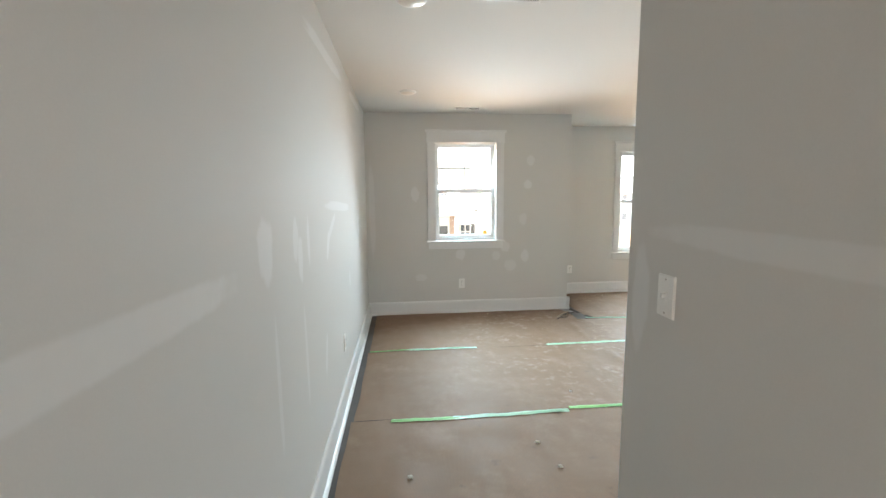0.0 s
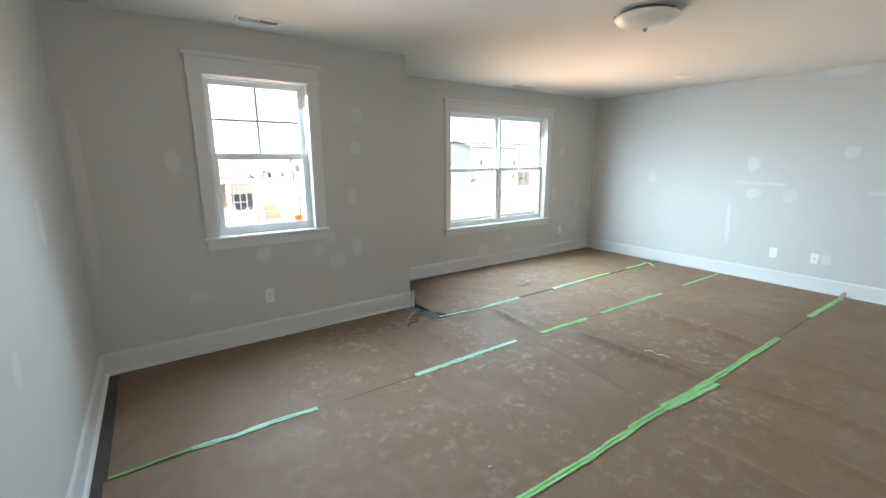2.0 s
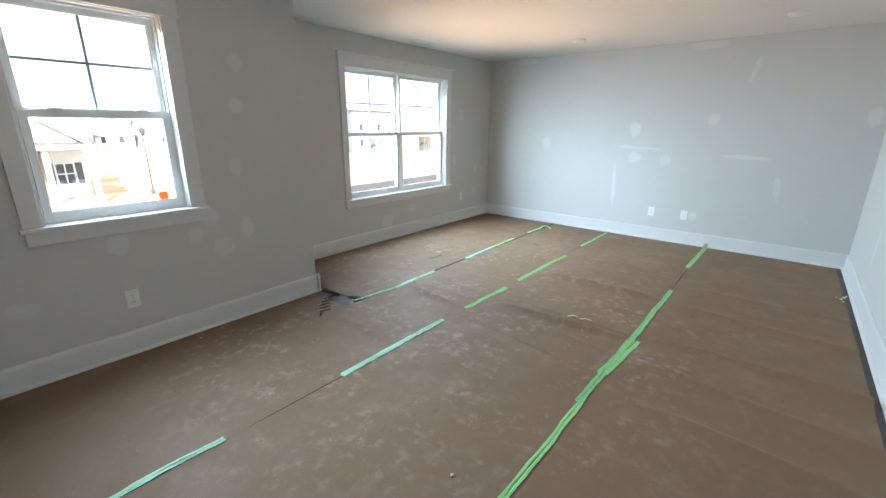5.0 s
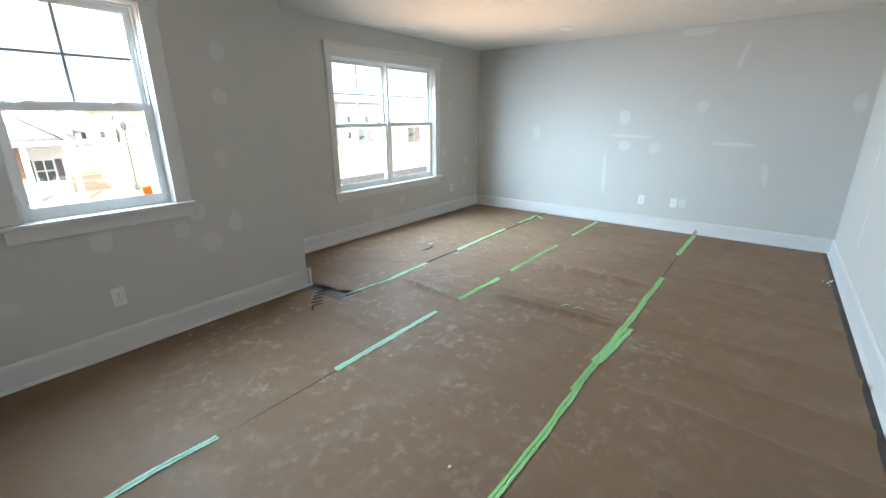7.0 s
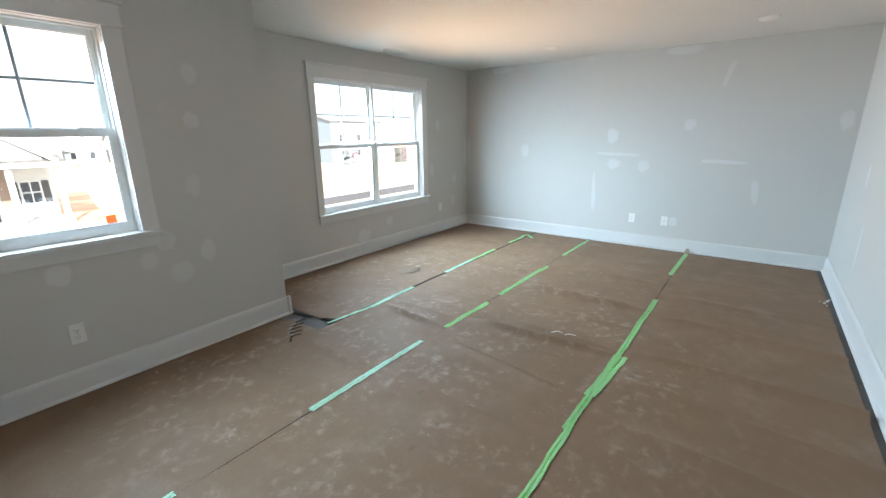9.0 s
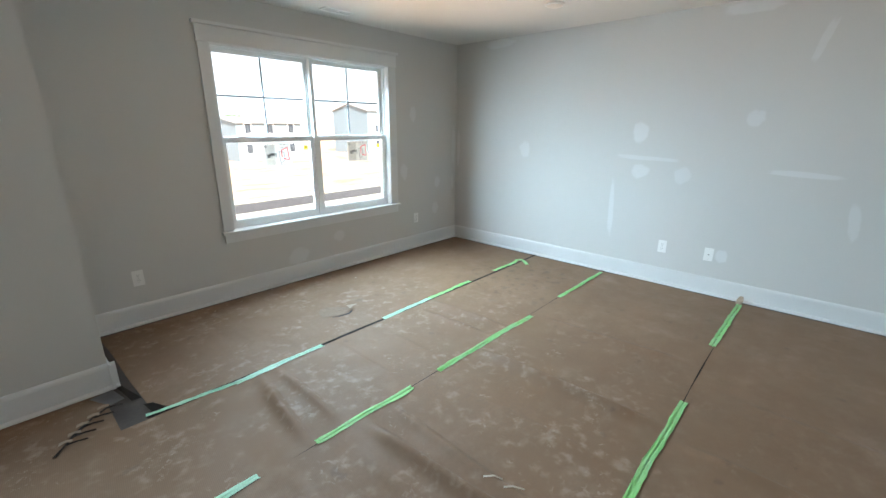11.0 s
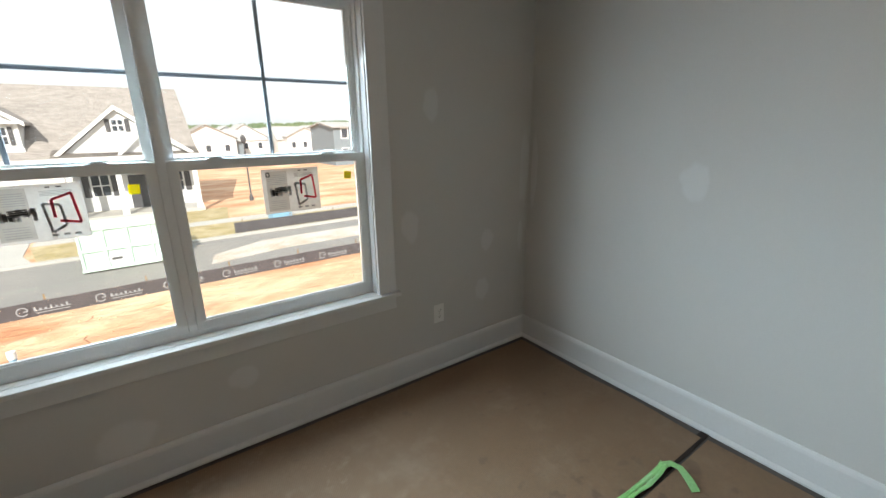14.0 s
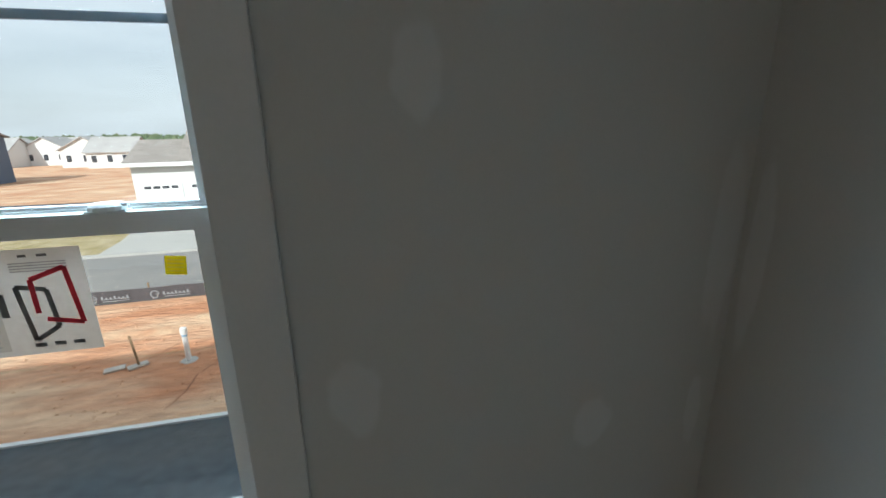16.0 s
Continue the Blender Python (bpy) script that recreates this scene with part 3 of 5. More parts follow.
EAST_PATCHES = [(3.64, 1.215, 0.13, 0.16, 10), (2.37, 1.425, 0.13, 0.17, -10), (2.33, 1.06, 0.15, 0.12, 0), (1.955, 1.045, 0.14, 0.14, 0), (1.485, 1.55, 0.12, 0.12, 0), (4.05, 2.385, 0.36, 0.085, 0), (4.655, 1.20, 0.05, 0.42, 0), (1.53, 0.352, 0.09, 0.115, 0), (2.30, 1.187, 0.54, 0.035, 2), (1.10, 1.12, 0.42, 0.04, 2), (2.565, 0.66, 0.48, 0.045, -92), (1.645, 2.385, 0.37, 0.08, 0), (0.10, 1.56, 0.10, 0.18, 0), (1.17, 2.09, 0.29, 0.05, -75), (0.744, 0.792, 0.265, 0.06, -98)]
SOUTH_PATCHES = [(3.1, 1.27, 0.7, 0.07, -3), (2.55, 1.12, 0.18, 0.12, 0), (2.837, 0.862, 0.13, 0.22, 0), (4.883, 1.581, 0.10, 0.25, 0), (4.6, 1.52, 0.08, 0.16, 0), (3.736, 0.971, 0.07, 0.22, 0), (5.6, 1.1, 0.08, 0.2, 0), (5.3, 0.55, 0.06, 0.4, 0)]
HALL_PATCHES = [(-0.66, 1.33, 0.92, 0.06, 1), (-0.075, 1.128, 0.08, 0.30, 0)]
for rows, wall_ob, axis, at, side in ((WEST_PATCHES, wall_west, "x", 0, 1), (NEAR_PATCHES, wall_near, "y", NEAR, -1), (FAR_PATCHES, wall_far, "y", FAR, -1), (EAST_PATCHES, wall_east, "x", EAST, -1), (SOUTH_PATCHES, wall_south, "y", 0, 1), (HALL_PATCHES, wall_hall, "x", HALL, -1)):
    for row in rows:
        patch(wall_ob, axis, at, side, *row)


# ---- outlets and switches ----
def plate(name, m, kind_of, label, category, group=""):
    """A cover plate that faces along local -y, its centre at the origin of m."""
    root = empty(name)
    bm = bmesh.new()
    box(bm, -0.037, 0.037, -0.006, 0, -0.060, 0.060)
    bmesh.ops.bevel(bm, geom=[e for e in bm.edges if all(v.co.y < -0.003 for v in e.verts)], offset=0.003, segments=2, affect="EDGES")
    finish("cover_plate", bm, M_PLATE, root)
    if kind_of == "outlet":
        for s in (-1, 1):
            bm = bmesh.new()
            box(bm, -0.016, 0.016, -0.0085, -0.006, s * 0.021 - 0.0135, s * 0.021 + 0.0135)
            bevelled(bm, 0.001, 1)
            sock = finish("socket", bm, M_PLATE, root)
            bm = bmesh.new()
            for x in (-0.0065, 0.0065):
                box(bm, x - 0.0012, x + 0.0012, -0.0089, -0.0085, s * 0.021 - 0.002, s * 0.021 + 0.007)
            box(bm, -0.002, 0.002, -0.0089, -0.0085, s * 0.021 - 0.009, s * 0.021 - 0.005)
            finish("slot", bm, M_DARK, sock)
    elif kind_of == "switch":
        bm = bmesh.new()
        box(bm, -0.006, 0.006, -0.0075, -0.006, -0.013, 0.013)
        finish("toggle_frame", bm, M_PLATE, root)
        bm = bmesh.new()
        box(bm, -0.0045, 0.0045, -0.018, -0.006, -0.004, 0.009)
        bevelled(bm, 0.0015, 1)
        finish("toggle", bm, M_SUBTLE, root)
    else:
        bm = bmesh.new()
        lathe(bm, [(0.0, 0.0045), (0.004, 0.0045), (0.005, 0.0)], (0, 0, 0), 12)
        for v in bm.verts:
            v.co = Vector((v.co.x, -0.006 - v.co.z, v.co.y))
        finish("jack", bm, M_DARK, root)
    for z in (-0.048, 0.048) if kind_of != "outlet" else (0.0,):
        bm = bmesh.new()
        box(bm, -0.0025, 0.0025, -0.0070, -0.006, z - 0.0025, z + 0.0025)
        finish("screw", bm, M_BRONZE, root)
    root.matrix_basis = m
    return tagged(root, label, category, group)


M_SUBTLE = surface("switch_toggle", (0.55, 0.55, 0.53), rough=0.3, vary=0.02)
G_OUT = "outlets along the walls"
plate("wall_outlet", pose(1.163, NEAR, 0.356), "outlet", "white duplex outlet low on the grey wall under the window", "outlet", G_OUT)
plate("wall_outlet", pose(2.922, FAR, 0.346), "outlet", "white duplex outlet low on the grey wall near the window", "outlet", G_OUT)
plate("wall_outlet", pose(5.869, FAR, 0.358), "outlet", "white duplex outlet low on the wall by the room corner", "outlet", G_OUT)
plate("wall_outlet", pose(EAST, 2.026, 0.354, 0, 0, -90), "outlet", "white duplex outlet low on the long patched wall", "outlet", G_OUT)
plate("data_plate", pose(EAST, 1.63, 0.354, 0, 0, -90), "jack", "white cover plate with a small dark jack beside fresh filler", "wall plate")
plate("wall_outlet", pose(0, 1.64, 0.42, 0, 0, 90), "outlet", "white duplex outlet low on the smeared wall", "outlet", G_OUT)
plate("light_switch", pose(HALL, -0.205, 1.158, 0, 0, -90), "switch", "white toggle light switch at the corner of the wall opening", "switch")


# ---- ceiling things ----
def detector(x, y, z=H):
    root = empty("ceiling_disc", (x, y, z))
    bm = bmesh.new()
    lathe(bm, [(0.0, 0.0), (0.082, 0.0), (0.082, 0.006), (0.074, 0.013), (0.066, 0.015)], (0, 0, 0), 36, -1)
    finish("trim_ring", bm, M_PLATE, root, smooth=True)
    bm = bmesh.new()
    lathe(bm, [(0.066, 0.015), (0.060, 0.020), (0.035, 0.027), (0.0, 0.030)], (0, 0, 0), 36, -1)
    finish("lens_cover", bm, M_SHADE, root, smooth=True)
    return tagged(root, "round white disc light flat against the ceiling, switched off", "ceiling light", "disc lights on the ceiling")


for x, y in ((0.506, 2.865), (0.495, 0.97), (5.74, 2.90), (5.69, 0.868)):
    detector(x, y)


def register(x, y, w, d, slats):
    root = empty("ceiling_vent", (x, y, H))
    bm = bmesh.new()
    for bx in ((-w / 2, w / 2, -d / 2, -d / 2 + 0.016), (-w / 2, w / 2, d / 2 - 0.016, d / 2), (-w / 2, -w / 2 + 0.016, -d / 2 + 0.016, d / 2 - 0.016), (w / 2 - 0.016, w / 2, -d / 2 + 0.016, d / 2 - 0.016), (-0.006, 0.006, -d / 2 + 0.016, d / 2 - 0.016)):
        box(bm, *bx, -0.008, 0)
    finish("vent_frame", bm, M_PLATE, root)
    bm = bmesh.new()
    box(bm, -w / 2 + 0.016, w / 2 - 0.016, -d / 2 + 0.016, d / 2 - 0.016, -0.002, -0.001)
    finish("vent_backing", bm, M_DARK, root)
    for half, tilt in ((-1, 40), (1, -40)):
        n = slats
        for i in range(n):
            xc = half * (0.012 + (w / 2 - 0.034) * (i + 0.5) / n)
            bm = bmesh.new()
            box(bm, -0.006, 0.006, -d / 2 + 0.018, d / 2 - 0.018, -0.0006, 0.0006, pose(xc, 0, -0.006, 0, tilt, 0))
            finish("slat", bm, M_PLATE, root)
    return tagged(root, "white louvred air vent set in the ceiling", "vent", "air vents in the ceiling")


register(1.20, 3.58, 0.29, 0.12, 8)
register(4.69, 4.455, 0.29, 0.12, 8)
register(1.01, 0.80, 0.30, 0.30, 10)

lamp = empty("flush_mount_lamp", (3.29, 1.95, H))
lamp.scale = (1.18, 1.18, 0.76)
bm = bmesh.new()
lathe(bm, [(0.0, 0.0), (0.125, 0.0), (0.135, 0.012), (0.150, 0.018), (0.158, 0.030), (0.158, 0.044), (0.146, 0.048)], (0, 0, 0), 48, -1)
finish("lamp_pan", bm, M_BRONZE, lamp, smooth=True)
bm = bmesh.new()
lathe(bm, [(0.168, 0.040), (0.166, 0.052), (0.150, 0.080), (0.118, 0.108), (0.075, 0.127), (0.030, 0.136), (0.0, 0.137)], (0, 0, 0), 48, -1)
finish("glass_bowl", bm, M_SHADE, lamp, smooth=True)
bm = bmesh.new()
lathe(bm, [(0.0, 0.132), (0.010, 0.136), (0.013, 0.144), (0.008, 0.152), (0.010, 0.158), (0.0, 0.165)], (0, 0, 0), 20, -1)
finish("finial", bm, M_BRONZE, lamp, smooth=True)
for a in (20, 140, 260):
    bm = bmesh.new()
    lathe(bm, [(0.0, 0.0), (0.010, 0.002), (0.012, 0.010), (0.0, 0.018)], (0.168 * math.cos(radians(a)), 0.168 * math.sin(radians(a)), -0.030), 14, -1)
    finish("clip", bm, M_BRONZE, lamp, smooth=True)
tagged(lamp, "flush ceiling lamp with a frosted glass bowl and dull metal rim", "ceiling lamp")

# ---- tape ----
for args in [
    (0.33, 0.78, 1.300, 1.295, 0.050, M_TAPE, L_GREEN), (0.74, 1.53, 1.295, 1.310, 0.055, M_TAPE_PALE, L_PALE), (1.55, 2.56, 1.335, 1.335, 0.050, M_TAPE, L_GREEN),
    (2.50, 3.42, 1.345, 1.330, 0.060, M_TAPE, L_GREEN), (2.86, 3.44, 1.335, 1.300, 0.090, M_TAPE, L_GREEN), (3.38, 4.67, 1.330, 1.320, 0.055, M_TAPE, L_GREEN),
    (5.50, 6.50, 1.335, 1.312, 0.060, M_TAPE, L_GREEN),
    (0.10, 0.48, 2.565, 2.575, 0.022, M_TAPE, "thin strip of green tape along a seam of brown floor paper"), (0.45, 1.12, 2.575, 2.565, 0.050, M_TAPE_PALE, L_PALE), (1.82, 2.82, 2.560, 2.568, 0.055, M_TAPE_PALE, L_PALE),
    (3.10, 3.73, 2.560, 2.545, 0.058, M_TAPE, L_GREEN), (3.96, 4.58, 2.550, 2.545, 0.055, M_TAPE, L_GREEN), (4.48, 5.06, 2.550, 2.530, 0.060, M_TAPE, L_GREEN),
    (5.57, 6.50, 2.550, 2.540, 0.050, M_TAPE, L_GREEN),
    (2.60, 3.09, 3.395, 3.345, 0.040, M_TAPE_PALE, L_PALE), (3.04, 3.64, 3.345, 3.365, 0.060, M_TAPE_PALE, L_PALE),
    (4.21, 4.76, 3.375, 3.385, 0.055, M_TAPE_PALE, L_PALE), (4.72, 5.34, 3.385, 3.398, 0.055, M_TAPE, L_GREEN),
    (5.75, 6.20, 3.402, 3.396, 0.052, M_TAPE, L_GREEN, 0.02),
]:
    tape(*args)

# ---- litter on the floor ----
M_CHALK = surface("plaster_crumb", (0.70, 0.66, 0.58), rough=0.9, vary=0.2, scale=30)
M_FILM = surface("dusty_film", (0.22, 0.22, 0.23), rough=0.3, vary=0.25, scale=14)
M_TORN = surface("torn_paper_edge", (0.42, 0.34, 0.26), rough=0.85, vary=0.3, scale=20)


def crumb(x, y, r, seed, name="plaster_crumb", label="small pale crumb of plaster lying on the brown paper"):
    bm = bmesh.new()
    bmesh.ops.create_icosphere(bm, subdivisions=1, radius=r)
    z = paper_height(x, y) + 0.006
    for v in bm.verts:
        k = 1 + 0.45 * noise.noise(v.co * 60 + Vector((seed, 0, 0)))
        v.co = Vector((v.co.x * k * 1.2, v.co.y * k, max(-0.5 * r, v.co.z * k * 0.7)))
    ob = finish(name, bm, M_CHALK)
    ob.location = (x, y, z + 0.5 * r)
    return tagged(ob, label, "debris", "crumbs on the floor")


for i, (x, y, r) in enumerate([(0.44, 0.73, 0.014), (1.20, 0.965, 0.012), (1.25, 0.73, 0.013), (1.65, 1.57, 0.009), (5.42, 0.10, 0.010), (5.48, 0.075, 0.013), (5.53, 0.06, 0.009), (5.36, 0.09, 0.007), (5.45, 0.13, 0.006), (1.47, 3.71, 0.006), (3.35, 4.5, 0.005), (4.62, 4.3, 0.006)]):
    crumb(x, y, r, i * 3.7)


def sliver(name, pts, w, material, label, category, lift=0.01):
    n = len(pts)
    verts, faces = [], []
    for i, (x, y, z) in enumerate(pts):
        a, b = Vector(pts[max(0, i - 1)]), Vector(pts[min(n - 1, i + 1)])
        d = (b - a).normalized()
        o = Vector((-d.y, d.x, 0)) * w * (0.5 + 0.3 * noise.noise(Vector((i * 0.9, x * 5, 2))))
        zz = paper_height(x, y) + lift + z
        verts += [(x - o.x, y - o.y, zz - 0.001), (x + o.x, y + o.y, zz + 0.002)]
    for i in range(n - 1):
        faces.append((2 * i, 2 * i + 2, 2 * i + 3, 2 * i + 1))
    me = bpy.data.meshes.new(name)
    me.from_pydata(verts, [], faces)
    me.materials.append(material)
    ob = new(name, me)
    mod = ob.modifiers.new("thick", "SOLIDIFY")
    mod.thickness = 0.002
    return tagged(ob, label, category)


sliver("wood_sliver", [(3.475, 1.83, 0), (3.50, 1.79, 0.004), (3.52, 1.76, 0.002)], 0.006, M_CHALK, "thin pale splinter lying on the brown paper", "debris")
sliver("wood_sliver", [(3.485, 1.73, 0), (3.51, 1.70, 0.006), (3.545, 1.665, 0.002)], 0.006, M_CHALK, "short pale splinter lying on the brown paper", "debris")


def paper_flap():
    """A torn tongue of the ribbed paper, lifted along its free edge and curled at the tip."""
    rim = [(3.89, 3.738, 0.002), (3.94, 3.712, 0.004), (3.985, 3.682, 0.006), (4.03, 3.666, 0.007), (4.07, 3.676, 0.008), (4.105, 3.700, 0.011), (4.135, 3.722, 0.016), (4.12, 3.775, 0.006), (4.09, 3.83, 0.003), (4.03, 3.88, 0.001), (3.97, 3.90, 0.001), (3.92, 3.86, 0.001), (3.90, 3.80, 0.001)]
    c = Vector((4.01, 3.78, 0.001))
    verts, faces = [(c.x, c.y, paper_height(c.x, c.y) + 0.006 + c.z)], []
    n = len(rim)
    for q in (0.5, 1.0):
        for x, y, z in rim:
            p = c.lerp(Vector((x, y, z)), q)
            verts.append((p.x, p.y, paper_height(p.x, p.y) + 0.0062 + p.z))
    for i in range(n):
        k = (i + 1) % n
        faces += [(0, 1 + i, 1 + k), (1 + i, 1 + n + i, 1 + n + k, 1 + k)]
    me = bpy.data.meshes.new("torn_paper_flap")
    me.from_pydata(verts, [], faces)
    me.materials.append(M_RIBBED)
    ob = new("torn_paper_flap", me)
    mod = ob.modifiers.new("thick", "SOLIDIFY")
    mod.thickness = 0.0018
    bm = bmesh.new()
    tip = [(4.115, 3.690, 0.021), (4.16, 3.705, 0.030), (4.205, 3.715, 0.026), (4.195, 3.735, 0.024), (4.160, 3.735, 0.030), (4.128, 3.765, 0.022)]
    bm.faces.new([bm.verts.new((x, y, paper_height(x, y) + 0.007 + z)) for x, y, z in tip])
    bmesh.ops.solidify(bm, geom=bm.faces[:], thickness=0.0015)
    finish("curled_tip", bm, M_TORN, ob, "pale torn inner layer, curled up")
    return tagged(ob, "torn tongue of ribbed brown paper, curled at its tip", "paper scrap")


paper_flap()
sliver("torn_paper_edge", [(3.885, 3.735, -0.004), (3.93, 3.695, -0.002), (3.98, 3.672, 0), (4.03, 3.662, 0.001), (4.08, 3.657, 0.002), (4.12, 3.675, 0.006)], 0.009, M_DARK, "dark torn edge of the brown floor paper", "paper scrap", 0.006)
sliver("torn_paper_notch", [(2.49, 3.64, 0.004), (2.45, 3.60, 0.008), (2.40, 3.57, 0.004), (2.36, 3.52, 0.009), (2.31, 3.47, 0.004), (2.28, 3.42, 0.008), (2.23, 3.36, 0.002)], 0.014, M_GAP, "dark curved tear in the floor paper by the wall corner", "paper scrap", 0.009)
for x, y in ((2.47, 3.635), (2.42, 3.585), (2.37, 3.54), (2.33, 3.485), (2.29, 3.435)):
    sliver("torn_paper_notch", [(x - 0.035, y + 0.010, 0.002), (x - 0.01, y + 0.004, 0.010), (x + 0.015, y - 0.002, 0.006)], 0.018, M_TORN, "small pale lifted tear in the floor paper by the wall corner", "paper scrap", 0.011)
    sliver("torn_paper_notch", [(x - 0.01, y - 0.012, 0.002), (x + 0.03, y - 0.020, 0.005), (x + 0.07, y - 0.026, 0.000)], 0.008, M_GAP, "short dark crease in the floor paper by the wall corner", "paper scrap", 0.009)
bm = bmesh.new()
for pts in (((JOG + 0.01, 3.815), (JOG + 0.035, 3.815), (JOG + 0.085, 3.60), (JOG + 0.04, 3.60)), ((JOG + 0.075, 3.52), (JOG + 0.115, 3.50), (JOG + 0.16, 3.40), (JOG + 0.09, 3.40))):
    bm.faces.new([bm.verts.new((x, y, paper_height(x, y) + 0.0085)) for x, y in pts])
bmesh.ops.solidify(bm, geom=bm.faces[:], thickness=0.0015)
finish("floor_seam", bm, M_GAP, kind="structure")
bm = bmesh.new()
bm.faces.new([bm.verts.new((x, y, paper_height(x, y) + 0.0075)) for x, y in ((JOG - 0.12, 3.79), (JOG - 0.01, 3.812), (JOG + 0.02, 3.66), (JOG - 0.05, 3.64))])
bmesh.ops.solidify(bm, geom=bm.faces[:], thickness=0.001)
tagged(finish("clear_film_scrap", bm, M_FILM), "scrap of dusty grey plastic film under the torn floor paper", "plastic scrap")
sliver("torn_paper_flap", [(6.50, 1.325, 0.0), (6.56, 1.32, 0.014), (6.59, 1.315, 0.045)], 0.05, M_TORN, "brown paper end turned up against the baseboard", "paper scrap")
sliver("tape_curl", [(6.19, 3.395, 0.016), (6.22, 3.38, 0.020), (6.225, 3.34, 0.022), (6.20, 3.29, 0.014), (6.17, 3.245, 0.003)], 0.034, M_TAPE, "loose curled end of green tape", "tape")

# ---- window stickers ----
M_STICKER = surface("sticker_paper", (0.60, 0.61, 0.59), rough=0.6, vary=0.04, scale=10)
M_STICKER2 = surface("sticker_grey_panel", (0.44, 0.44, 0.41), rough=0.6, vary=0.04, scale=10)
M_INK = surface("dark_print", (0.10, 0.10, 0.10), rough=0.6)
M_INKGREY = surface("grey_print", (0.34, 0.35, 0.35), rough=0.6)
M_RED = surface("red_print", (0.80, 0.10, 0.15), rough=0.6)
M_YELLOW = surface("yellow_label", (0.60, 0.55, 0.02), rough=0.6)
M_ORANGE = surface("orange_tag", (0.75, 0.26, 0.05), rough=0.6, vary=0.1, scale=40)


def let_through(m, share):
    """Thin paper or foil that lets part of the light behind it shine through."""
    nt = m.node_tree
    n, l = nt.nodes, nt.links
    b = n["Principled BSDF"]
    tl = n.new("ShaderNodeBsdfTranslucent")
    src = b.inputs["Base Color"].links[0].from_socket
    l.new(src, tl.inputs["Color"])
    mx = n.new("ShaderNodeMixShader")
    mx.inputs["Fac"].default_value = share
    l.new(b.outputs["BSDF"], mx.inputs[1])
    l.new(tl.outputs["BSDF"], mx.inputs[2])
    l.new(mx.outputs["Shader"], n["Material Output"].inputs["Surface"])


for m in (M_STICKER, M_STICKER2, M_YELLOW, M_ORANGE, M_RED, M_INKGREY):
    let_through(m, 0.13 if m in (M_STICKER, M_STICKER2) else 0.55)


def quad_bar(bm, p, q, w, y, mat):
    """A flat bar from p to q in the pane's plane, standing proud at y."""
    a, b = Vector((p[0], 0, p[1])), Vector((q[0], 0, q[1]))
    d = (b - a).normalized()
    o = Vector((-d.z, 0, d.x)) * w / 2
    pts = [a - o, b - o, b + o, a + o]
    vs = [bm.verts.new((v.x, y, v.z)) for v in pts] + [bm.verts.new((v.x, y + 0.0003, v.z)) for v in pts]
    for f in ((0, 1, 2, 3), (7, 6, 5, 4), (0, 4, 5, 1), (1, 5, 6, 2), (2, 6, 7, 3), (3, 7, 4, 0)):
        bm.faces.new([vs[i] for i in f]).material_index = mat


